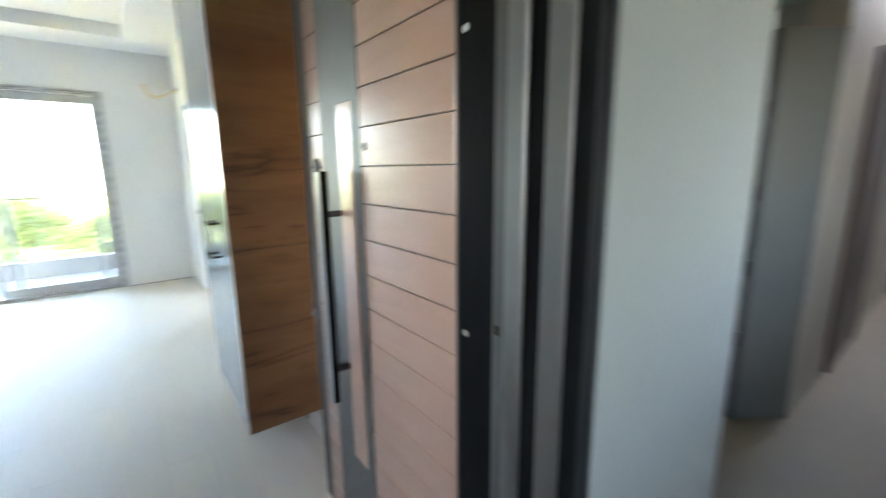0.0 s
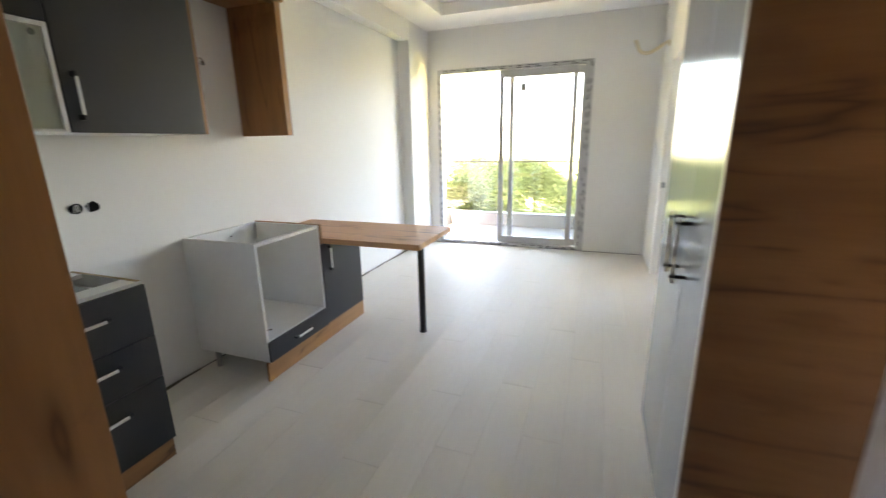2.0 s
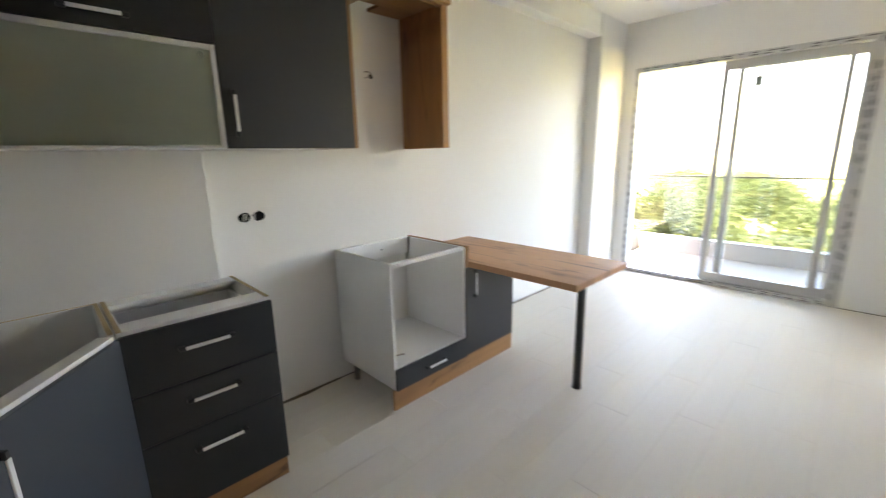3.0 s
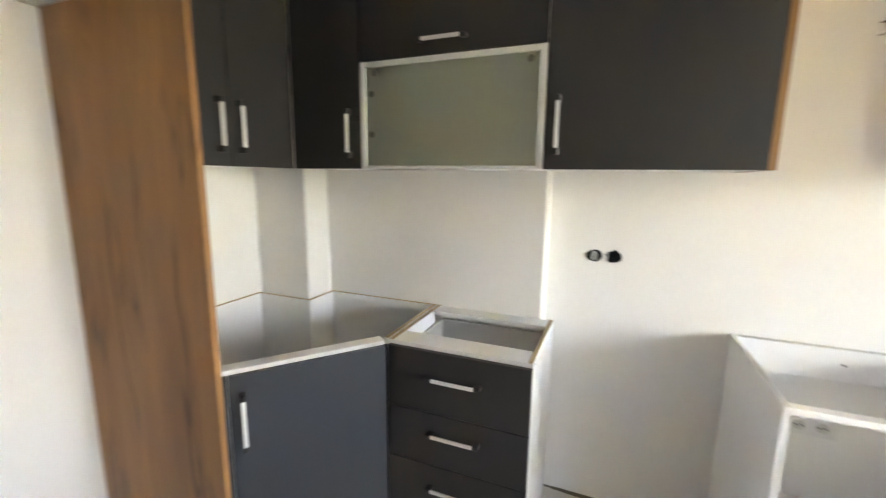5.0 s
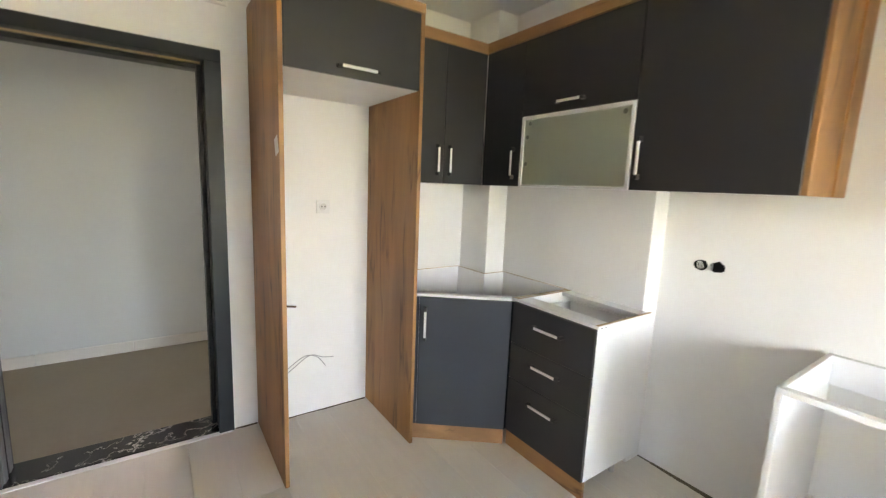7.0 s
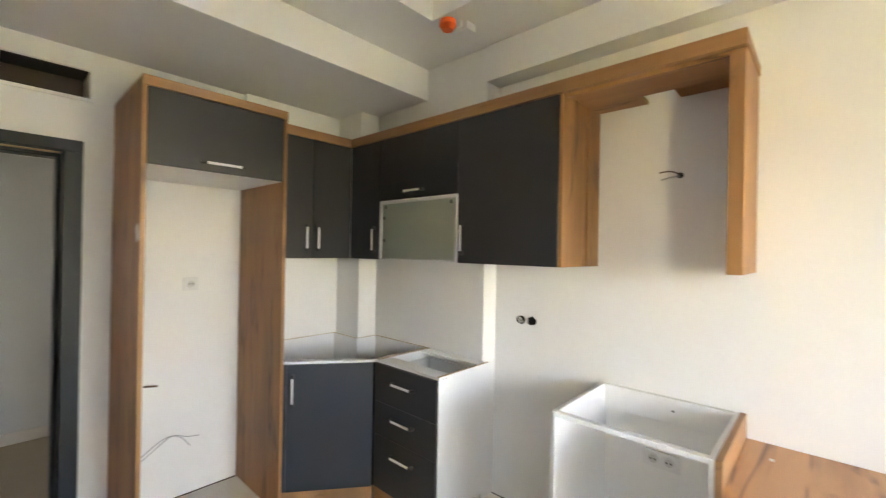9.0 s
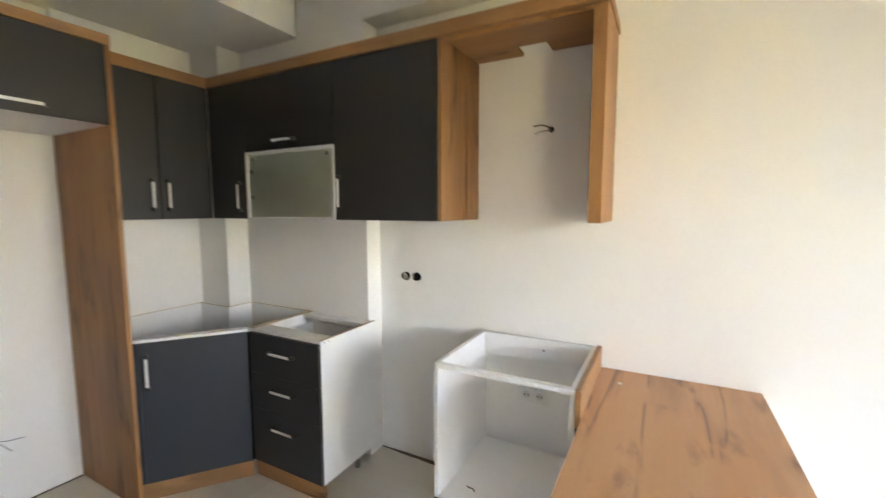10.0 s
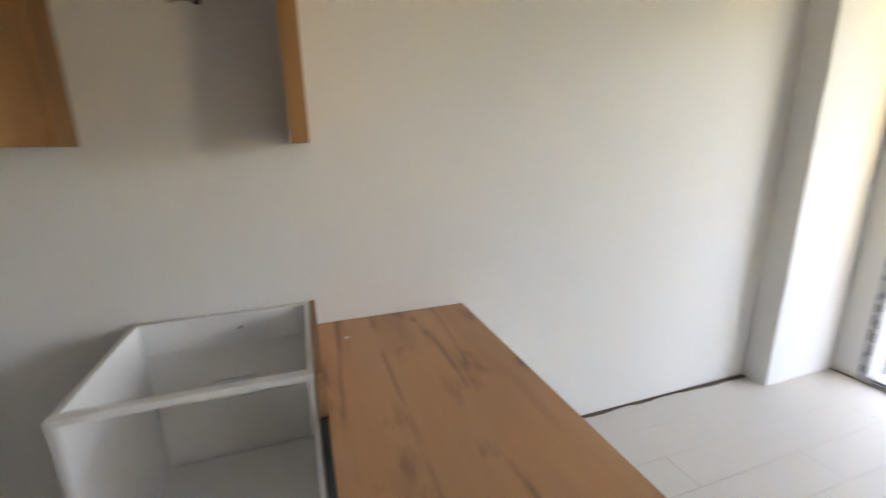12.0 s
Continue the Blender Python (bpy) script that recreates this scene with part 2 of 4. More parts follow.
M_GLASS = glass("clear_glass", (0.97, 0.99, 0.98))
M_GREENGLASS = glass("green_rail_glass", (0.80, 0.93, 0.86))
_k = Mat("frosted_green_glass", 0.3)
_k.color((0.66, 0.72, 0.58))
_k.b.inputs["Transmission Weight"].default_value = 0.6
_k.b.inputs["Coat Weight"].default_value = 0.6
_k.b.inputs["Coat Roughness"].default_value = 0.08
M_FROST = _k.m

_k = Mat("tree_leaf", 0.65, 0.0, 0.08)
_gi = _k.n.new("ShaderNodeNewGeometry").outputs["Random Per Island"]
_c = _k.ramp(_gi, (0.0, (0.018, 0.026, 0.009)), (0.5, (0.029, 0.037, 0.014)), (1.0, (0.044, 0.050, 0.020)))
_k.color(_c)
_tr = _k.n.new("ShaderNodeBsdfTranslucent")
_k.l.new(_c, _tr.inputs["Color"])
_ms = _k.n.new("ShaderNodeMixShader")
_ms.inputs[0].default_value = 0.5
_k.l.new(_k.b.outputs[0], _ms.inputs[1])
_k.l.new(_tr.outputs[0], _ms.inputs[2])
_k.l.new(_ms.outputs[0], _k.n["Material Output"].inputs["Surface"])
M_LEAFGREEN = _k.m
M_BARK = paint("grey_brown_bark", (0.14, 0.11, 0.08), (0.08, 0.06, 0.045), 0.9, 0.8, 0.8)
_k = Mat("dry_grass_ground", 0.95)
_sep = _k.n.new("ShaderNodeSeparateXYZ")
_k.l.new(_k.n.new("ShaderNodeNewGeometry").outputs["Position"], _sep.inputs[0])
_mr = _k.n.new("ShaderNodeMapRange")
_mr.inputs["From Min"].default_value, _mr.inputs["From Max"].default_value = 16.0, 20.0
_k.l.new(_sep.outputs["Y"], _mr.inputs["Value"])
_n2 = _k.noise(_k.mapped(), 6.0, 4, 0.6)
_dry = _k.mix(_n2, (0.48, 0.43, 0.10), (0.52, 0.46, 0.15))
_lush = _k.mix(_n2, (0.19, 0.20, 0.065), (0.27, 0.27, 0.10))
M_GRASS = _k.color(_k.mix(_mr.outputs[0], _dry, _lush)).bump(_n2, 0.6, 0.02).m
M_FAR = paint("hazy_far_hills", (0.16, 0.18, 0.12), (0.22, 0.23, 0.17), 0.95, 0.1, 0.8)

# ---------------------------------------------------------------- building helpers
WORLD = {}


def cbox(bm, lo, hi, b=0.0015, m=None):
    """A box with chamfered edges, added to a bmesh."""
    lo, hi = Vector(lo), Vector(hi)
    c, h = (lo + hi) / 2, (hi - lo) / 2
    b = min(b, 0.45 * min(h))
    vs = {}
    for sx in (-1, 1):
        for sy in (-1, 1):
            for sz in (-1, 1):
                for a in range(3):
                    s = (sx, sy, sz)
                    p = Vector([c[i] + s[i] * (h[i] - (0 if i == a else b)) for i in range(3)])
                    vs[s, a] = bm.verts.new(m @ p if m else p)
    sg = (-1, 1)

    def key(i, j, k, a, b_, c_):
        o = [0, 0, 0]
        o[i], o[j], o[k] = a, b_, c_
        return tuple(o)
    fs = []
    for a in range(3):
        j, k = (a + 1) % 3, (a + 2) % 3
        for s in sg:
            q = [(-1, -1), (1, -1), (1, 1), (-1, 1)]
            f = [vs[key(a, j, k, s, u, w), a] for u, w in q]
            fs.append(f if s > 0 else f[::-1])
        for sa in sg:
            for sb in sg:
                f = [vs[key(a, j, k, sa, sb, -1), a], vs[key(a, j, k, sa, sb, -1), j], vs[key(a, j, k, sa, sb, 1), j], vs[key(a, j, k, sa, sb, 1), a]]
                fs.append(f if sa * sb > 0 else f[::-1])
    for sx in sg:
        for sy in sg:
            for sz in sg:
                f = [vs[(sx, sy, sz), a] for a in range(3)]
                fs.append(f if sx * sy * sz > 0 else f[::-1])
    for f in fs:
        bm.faces.new(f)
    return bm


def box(lo, hi, b=0.0015, m=None):
    return cbox(bmesh.new(), lo, hi, b, m)


def boxes(*pairs, b=0.0015, m=None):
    bm = bmesh.new()
    for lo, hi in pairs:
        cbox(bm, lo, hi, b, m)
    return bm


def prism(bm, pts, z0, z1):
    """An upright prism over a plan outline that runs counter-clockwise."""
    lo = [bm.verts.new((x, y, z0)) for x, y in pts]
    hi = [bm.verts.new((x, y, z1)) for x, y in pts]
    bm.faces.new(lo[::-1])
    bm.faces.new(hi)
    for i in range(len(pts)):
        j = (i + 1) % len(pts)
        bm.faces.new((lo[i], lo[j], hi[j], hi[i]))
    return bm


def rod(bm, a, b_, r, n=12, r2=None):
    """A capped round bar from a to b_."""
    a, b_ = Vector(a), Vector(b_)
    d = (b_ - a).normalized()
    u = d.orthogonal().normalized()
    w = d.cross(u)
    r2 = r if r2 is None else r2
    rings = []
    for p, q in ((a, r), (b_, r2)):
        rings.append([bm.verts.new(p + q * (u * math.cos(2 * math.pi * i / n) + w * math.sin(2 * math.pi * i / n))) for i in range(n)])
    for i in range(n):
        j = (i + 1) % n
        bm.faces.new((rings[0][i], rings[0][j], rings[1][j], rings[1][i]))
    bm.faces.new(rings[0][::-1])
    bm.faces.new(rings[1])
    return bm


def tube(bm, pts, r, n=8):
    """A bent round wire through the points."""
    pts = [Vector(p) for p in pts]
    rings, u = [], None
    for i, p in enumerate(pts):
        d = (pts[min(i + 1, len(pts) - 1)] - pts[max(i - 1, 0)]).normalized()
        u = d.orthogonal().normalized() if u is None else (u - d * u.dot(d)).normalized()
        w = d.cross(u)
        rings.append([bm.verts.new(p + r * (u * math.cos(2 * math.pi * k / n) + w * math.sin(2 * math.pi * k / n))) for k in range(n)])
    for a, b_ in zip(rings, rings[1:]):
        for k in range(n):
            bm.faces.new((a[k], a[(k + 1) % n], b_[(k + 1) % n], b_[k]))
    bm.faces.new(rings[0][::-1])
    bm.faces.new(rings[-1])
    return bm


def smooth_line(pts, steps=6):
    """A Catmull-Rom line through the points."""
    P = [Vector(p) for p in pts]
    P = [2 * P[0] - P[1]] + P + [2 * P[-1] - P[-2]]
    out = []
    for i in range(1, len(P) - 2):
        for s in range(steps):
            t = s / steps
            a, b_, c, d = P[i - 1:i + 3]
            out.append(0.5 * (2 * b_ + (c - a) * t + (2 * a - 5 * b_ + 4 * c - d) * t * t + (3 * b_ - a - 3 * c + d) * t ** 3))
    out.append(P[-2])
    return out


def link(name, bm, material, shade=False):
    c = Vector((0, 0, 0))
    xs = [v.co.copy() for v in bm.verts]
    lo = Vector([min(v[i] for v in xs) for i in range(3)])
    hi = Vector([max(v[i] for v in xs) for i in range(3)])
    c = (lo + hi) / 2
    bmesh.ops.translate(bm, verts=bm.verts, vec=-c)
    me = bpy.data.meshes.new(name)
    bm.to_mesh(me)
    bm.free()
    if shade:
        me.shade_smooth()
    for m in material if isinstance(material, (list, tuple)) else (material,):
        me.materials.append(m)
    ob = new(name, me)
    ob.matrix_basis = Matrix.Translation(c)
    WORLD[ob] = Matrix.Translation(c)
    return ob


def part(name, bm, material, parent, label="", shade=False):
    ob = link(name, bm, material, shade)
    ob.parent = parent
    ob.matrix_parent_inverse = WORLD[parent].inverted()
    if label:
        ob["label"] = label
    return ob


def thing(name, at, label, category, group="", kind=""):
    """An empty at the base of a thing, which its parts hang from."""
    ob = new(name)
    ob.empty_display_size = 0.1
    ob.matrix_basis = Matrix.Translation(at)
    WORLD[ob] = Matrix.Translation(at)
    return tagged(ob, label, category, group, kind)


def single(name, bm, material, label, category="", kind="", group="", shade=False):
    return tagged(link(name, bm, material, shade), label, category, group, kind)


def structure(name, bm, material, label=""):
    return tagged(link(name, bm, material), label, "", "", "structure")


def bar_handle(parent, centre, along, out, length=0.15, name="handle"):
    """A flat pale bar on two black posts. along, out: unit vectors."""
    c, a, o = Vector(centre), Vector(along), Vector(out)
    s = a.cross(o)
    m = Matrix((Vector((*a, 0)), Vector((*s, 0)), Vector((*o, 0)), (0, 0, 0, 1))).transposed()
    m.translation = c
    h = length / 2
    bar = part(name, box((-h, -0.0065, 0.024), (h, 0.0065, 0.031), 0.002, m), M_ALUW, parent, "pale flat bar handle with black posts")
    for e in (-1, 1):
        part("handle_post", box((e * (h + 0.009) - 0.012, -0.0075, 0.0), (e * (h + 0.009) + 0.012, 0.0075, 0.0295), 0.003, m), M_BLACK, bar)
    return bar


# ---------------------------------------------------------------- the room's shell
W, L, H = 2.995, 5.93, 2.84       # width, length, ceiling height
PX, PY0, PY1, BZ = 0.13, 1.422, 5.32, 2.618   # proud wall depth, recess from/to, beam underside
DX0, DX1, DZ = 1.965, 2.860, 2.055   # entrance opening
WX0, WX1, WZ = 0.285, 2.27, 2.35     # balcony opening
TH = 0.20

structure("wall_kitchen", boxes(((-TH, -TH, 0), (0, L + TH, 3.05)), b=0.0), M_WALL, "white painted kitchen wall")
structure("wall_kitchen_pier", box((0.0, 0.0, 0), (PX, PY0, H), 0.003), M_WALL, "proud white wall section behind the corner units")
structure("wall_window_pier", box((0.0, PY1, 0), (0.150, L, H), 0.003), M_WALL, "white column beside the balcony door")
structure("wall_beam", box((0.0, PY0, BZ), (PX + 0.012, PY1, H), 0.003), M_WALL, "white beam over the recessed kitchen wall")
structure("corner_column", box((PX, 0.0, 0), (0.300, 0.345, 2.62), 0.003), M_WALL, "white pipe casing in the corner")
WN = W + 0.030   # the wall stands back a little beside and behind the wardrobe
SY0, SY1, SZ = 4.22, 5.12, 2.15   # doorway to the side room
structure("wall_right", boxes(((WN, -TH, 0), (W + TH, 2.26, 3.05)), ((W, 2.26, 0), (W + TH, SY0, 3.05)), ((W, SY1, 0), (W + TH, L + TH, 3.05)), ((W, SY0, SZ), (W + TH, SY1, 3.05)), b=0), M_WALL, "white painted wall with a doorway past the wardrobe")
# The window opening here is added, unseen, to light the doorway reveal.
structure("wall_side_room", boxes(((W + TH, 2.6, 0), (6.2, 2.7, 3.05)), ((6.1, 2.7, 0), (6.2, L + TH, 3.05)), ((W + TH, L, 0), (4.3, L + TH, 3.05)), ((5.5, L, 0), (6.1, L + TH, 3.05)), ((4.3, L, 0), (5.5, L + TH, 0.9)), ((4.3, L, 2.3), (5.5, L + TH, 3.05)), b=0), M_WALL, "plain white walls that close the side room, with an added unseen window opening")
structure("ceiling_side_room", box((W + TH, 2.6, 2.84), (6.2, L + TH, 2.94), 0), M_CEIL, "plain white ceiling of the side room")
structure("wall_window", boxes(((0, L, 0), (WX0, L + TH, 3.05)), ((WX1, L, 0), (W, L + TH, 3.05)), ((WX0, L, WZ), (WX1, L + TH, 3.05)), b=0), M_WALL, "white painted wall round the balcony door")
structure("wall_entrance", boxes(((0, -TH, 0), (DX0 - 0.02, 0, 2.36)), ((DX1 + 0.04, -TH, 0), (WN, 0, 2.36)), ((DX0 - 0.02, -TH, DZ + 0.02), (DX1 + 0.04, 0, 2.36)),
          ((0, -TH, 2.36), (1.865, 0, 2.51)), ((2.21, -TH, 2.36), (W, 0, 2.51)), ((0, -TH, 2.51), (W, 0, 3.05)), b=0), M_WALL, "white painted entrance wall")
structure("entrance_soffit", box((PX, 0.0, 2.62), (WN, 0.90, H), 0.003), M_CEIL, "low white soffit along the entrance wall")
TX0, TX1, TY0, TY1, TZ = 0.57, 2.52, 1.36, 5.33, 2.97
structure("ceiling", boxes(((0, 0, H), (TX0, L, H + 0.02)), ((TX1, 0, H), (WN, L, H + 0.02)), ((TX0, 0, H), (TX1, TY0, H + 0.02)), ((TX0, TY1, H), (TX1, L, H + 0.02)),
          ((TX0 - 0.02, TY0 - 0.02, H + 0.02), (TX0, TY1 + 0.02, TZ)), ((TX1, TY0 - 0.02, H + 0.02), (TX1 + 0.02, TY1 + 0.02, TZ)),
          ((TX0, TY0 - 0.02, H + 0.02), (TX1, TY0, TZ)), ((TX0, TY1, H + 0.02), (TX1, TY1 + 0.02, TZ)), ((-TH, -TH, TZ), (W + TH, L + TH, TZ + 0.1)), b=0), M_CEIL, "white ceiling with a recessed tray")
structure("subfloor", box((-TH, 0.0, -0.2), (W + TH, L + TH, -0.012), 0), M_SUB, "dusty subfloor that shows at the wall joints")
structure("wall_lining", boxes(((PX, 0.0, 0), (1.733, 0.045, 1.944)), ((PX, 0.0, 1.944), (1.04, 0.045, 2.62)), b=0.002), M_WALL, "plastered lining behind the corner units and fridge bay")
structure("strike_plate", box((3.015, SY1 - 0.003, 0.93), (3.045, SY1 + 0.002, 0.985), 0.001), M_STEELSTRIP, "small steel strike plate in the doorway reveal")
structure("baseboard", box((WN - 0.016, 0.02, 0.0), (WN - 0.001, 1.655, 0.085), 0.003), M_MELA, "white skirting board beside the wardrobe")

# entrance frame: casings, stepped jambs, lintel
frame_1 = tagged(thing("door_frame", (2.35, -0.1, 0), "dark grey metal entrance door frame with stepped jambs", "door frame"), kind="structure")
part("casing", boxes(((DX0 - 0.078, 0.001, 0), (DX0, 0.022, DZ)), ((DX0 - 0.078, 0.001, DZ), (DX1 + 0.06, 0.022, DZ + 0.062)), b=0.003), M_DFRAME, frame_1)
part("jamb", boxes(((DX0 - 0.02, -TH, 0), (DX0, 0.0, DZ)), ((DX0, -TH, 0), (DX0 + 0.022, -0.10, DZ)), b=0.004), M_DFRAME, frame_1)
part("lintel", boxes(((DX0 - 0.02, -TH, DZ), (DX1 + 0.04, 0.0, DZ + 0.02)), ((DX0 + 0.022, -TH, DZ - 0.022), (DX1, -0.10, DZ)), b=0.004), M_DFRAME, frame_1)
part("shim", box((DX0 + 0.01, -0.06, DZ - 0.007), (DX1 - 0.01, -0.035, DZ - 0.0005), 0.001), M_CHIP, frame_1, "pale wooden shim under the lintel")
part("hinge_jamb", boxes(((DX1, -TH, 0), (DX1 + 0.04, 0.0, DZ)), b=0.004), M_HJAMB, frame_1, "black steel hinge jamb")
part("jamb_face", box((DX1 - 0.006, -0.030, 0), (DX1, 0.003, DZ), 0.002), M_DFRAME2, frame_1, "grey steel hinge-side face")
part("jamb_ridge", boxes(((DX1 - 0.012, -0.075, 0), (DX1, -0.031, DZ)), b=0.004), M_JAMB, frame_1, "grey steel ridge of the jamb")
part("gasket", boxes(((DX1 - 0.006, -0.115, 0), (DX1, -0.076, DZ)), b=0.003), M_JBLACK, frame_1)
part("jamb_ridge", box((DX1 - 0.010, -0.166, 0), (DX1, -0.116, DZ), 0.004), M_JAMB, frame_1, "grey steel ridge of the jamb")
part("rebate", boxes(((DX1 + 0.004, 0.004, 0), (DX1 + 0.042, 0.122, DZ)), b=0.003), M_JBLACK, frame_1, "black hinge-side profile")
part("outer_casing", boxes(((DX1 + 0.0, -TH - 0.022, 0), (DX1 + 0.012, -TH, DZ + 0.1)), ((DX0 - 0.075, -TH - 0.022, 0), (DX0, -TH, DZ + 0.1)), ((DX0, -TH - 0.022, DZ), (DX1, -TH, DZ + 0.1)), b=0.004), M_DFRAME, frame_1)
for zz in (1.08, 1.70):
    part("screw", rod(bmesh.new(), (DX1 + 0.004, 0.09, zz), (DX1 + 0.0, 0.09, zz), 0.008), M_CHROME, frame_1)
    part("latch_hole", box((DX1 - 0.0072, -0.018, zz + 0.030), (DX1 - 0.006, -0.007, zz + 0.050), 0.0), M_JBLACK, frame_1)
structure("threshold_trim", box((DX0 - 0.07, -0.0015, -0.008), (DX1 + 0.02, 0.028, 0.006), 0.002), M_MELA, "white metal edge trim at the entrance")
structure("threshold", box((DX0 - 0.02, -TH, -0.1), (DX1 + 0.04, -0.002, 0.012), 0.003), M_MARBLE, "black marble threshold with white veins")

# entrance door leaf, open into the room
leaf_m = pose(2.868, 0.126, 0, 0, 0, -0.2)   # local: y from the hinge to the lock, x through the leaf, its outer face at x = 0
LW, LH = 0.922, 2.05
door = thing("entrance_door", (2.89, 0.2, 0.012), "open salmon wood-grain entrance door with horizontal grooves and long black pull bar", "door")
part("core", boxes(((0.006, 0, 0.015), (0.05, LW, LH)), ((0.0, LW - 0.016, 0.015), (0.056, LW, LH)), ((0.0, 0, 0.015), (0.056, 0.006, LH)), b=0.001, m=leaf_m), M_DEDGE, door, "grey metal door edge")
z, GR = -0.080, 0.109
PA, PB, PC = 0.437, 0.731, 0.842   # end of the wide planks, start and end of the narrow ones
while z < LH:
    za, zb = max(z, 0.018), min(z + GR - 0.0028, LH)
    if zb - za > 0.01:
        part("plank", box((-0.002, 0.006, za), (0.006, PA, zb), 0.002, leaf_m), M_LEAF, door)
        part("plank", box((-0.002, PB, za), (0.006, PC, zb), 0.002, leaf_m), M_LEAF, door)
    z += GR
part("edge_profile", box((-0.001, PC + 0.003, 0.018), (0.006, LW - 0.016, LH), 0.002, leaf_m), M_DEDGE, door, "grey metal lock-side profile")
strip = part("grey_strip", box((-0.003, PA + 0.003, 0.02), (0.006, PB - 0.003, LH), 0.002, leaf_m), M_STEELSTRIP, door, "satin grey strip behind the pull bar")
part("inset_groove", box((-0.0036, 0.484, 0.397), (-0.002, 0.593, 1.638), 0.0, leaf_m), M_DFRAME2, strip)
part("inset_panel", box((-0.005, 0.488, 0.401), (-0.002, 0.589, 1.634), 0.001, leaf_m), M_LEAF, strip, "narrow salmon wood inlay")
part("inner_face", box((0.05, 0.006, 0.02), (0.056, LW - 0.016, LH), 0.001, leaf_m), M_LEAF, door)
pull = part("pull_bar", box((-0.076, 0.574, 0.640), (-0.052, 0.619, 1.431), 0.002, leaf_m), M_JBLACK, door, "long flat black pull bar")
part("steel_face", box((-0.0785, 0.5755, 0.642), (-0.0762, 0.6175, 1.429), 0.0008, leaf_m), M_BARFACE, pull, "satin grey metal face of the bar")
for zz in (0.755, 1.295):
    part("standoff", box((-0.052, 0.586, zz - 0.010), (-0.0052, 0.607, zz + 0.010), 0.002, leaf_m), M_BLACK, pull)
peep = part("peephole", rod(bmesh.new(), leaf_m @ Vector((-0.002, 0.410, 1.500)), leaf_m @ Vector((-0.007, 0.410, 1.500)), 0.013, 20, 0.011), M_SATIN, door)
part("lens", rod(bmesh.new(), leaf_m @ Vector((-0.007, 0.410, 1.500)), leaf_m @ Vector((-0.0076, 0.410, 1.500)), 0.006, 14), M_DARK, peep)
EY = 0.781
for zz in (1.447, 0.940):
    esc = part("escutcheon", rod(bmesh.new(), leaf_m @ Vector((-0.002, EY, zz)), leaf_m @ Vector((-0.007, EY, zz)), 0.030, 28, 0.028), M_DFRAME, door, "round steel lock plate")
    part("collar", rod(bmesh.new(), leaf_m @ Vector((-0.007, EY, zz)), leaf_m @ Vector((-0.011, EY, zz)), 0.017, 24, 0.015), M_SATIN, esc)
    part("cylinder", rod(bmesh.new(), leaf_m @ Vector((-0.011, EY, zz)), leaf_m @ Vector((-0.014, EY, zz)), 0.010, 20), M_SATIN, esc)
key = part("key", boxes(((-0.040, EY - 0.002, 0.937), (-0.014, EY + 0.002, 0.943)), ((-0.058, EY - 0.0015, 0.928), (-0.040, EY + 0.0015, 0.952)), b=0.001, m=leaf_m), M_CHROME, door, "steel key left in the lock")
part("key_bow", rod(bmesh.new(), leaf_m @ Vector((-0.046, EY - 0.003, 0.905)), leaf_m @ Vector((-0.046, EY - 0.006, 0.905)), 0.013, 16), M_CHROME, key)
part("spare_key", boxes(((-0.050, EY - 0.006, 0.842), (-0.042, EY - 0.003, 0.893)), b=0.001, m=leaf_m), M_CHROME, key)

# ---------------------------------------------------------------- balcony door
win = tagged(thing("window_1", (1.27, L + 0.1, 0), "white sliding balcony door in printed protective film, one side open", "balcony door"), kind="structure")
FY0, FY1 = L - 0.012, L + 0.12
fr = part("window_frame", boxes(((WX0, FY0, 0.0), (WX0 + 0.05, FY1, WZ)), ((WX1 - 0.095, FY0, 0.0), (WX1, FY1, WZ)), ((WX0 + 0.05, FY0, WZ - 0.05), (WX1 - 0.095, FY1, WZ)), ((WX0 + 0.05, FY0, 0.0), (WX1 - 0.095, FY1, 0.045)), b=0.004), M_UPVC, win)
for i, (a, b_, y0) in enumerate(((1.124, 2.101, L + 0.02), (1.25, 2.21, L + 0.065))):
    s = part("sash", boxes(((a, y0, 0.05), (a + 0.065, y0 + 0.04, WZ - 0.055)), ((b_ - 0.065, y0, 0.05), (b_, y0 + 0.04, WZ - 0.055)), ((a + 0.065, y0, WZ - 0.14), (b_ - 0.065, y0 + 0.04, WZ - 0.055)), ((a + 0.065, y0, 0.05), (b_ - 0.065, y0 + 0.04, 0.138)), b=0.004), M_UPVC, win)
    p = part("pane", box((a + 0.06, y0 + 0.016, 0.130), (b_ - 0.06, y0 + 0.022, WZ - 0.132), 0), M_GLASS, s)
    p.visible_shadow = False
part("sticker", box((1.395, L + 0.030, 2.035), (1.475, L + 0.033, 2.125), 0), M_HINGE, win)
part("lock", box((1.137, L + 0.008, 0.98), (1.165, L + 0.02, 1.16), 0.003), M_UPVC, win)
random.seed(4)
film = bmesh.new()
zz = 0.06
while zz < WZ - 0.06:
    for xa in (WX0 + 0.010, WX0 + 0.032, WX1 - 0.022, WX1 - 0.045, WX1 - 0.070):
        if random.random() < 0.8:
            q = zz + random.uniform(0, 0.03)
            cbox(film, (xa, FY0 - 0.0015, q), (xa + 0.010, FY0 - 0.0002, q + random.uniform(0.03, 0.075)), 0)
    zz += 0.095
xx = WX0 + 0.06
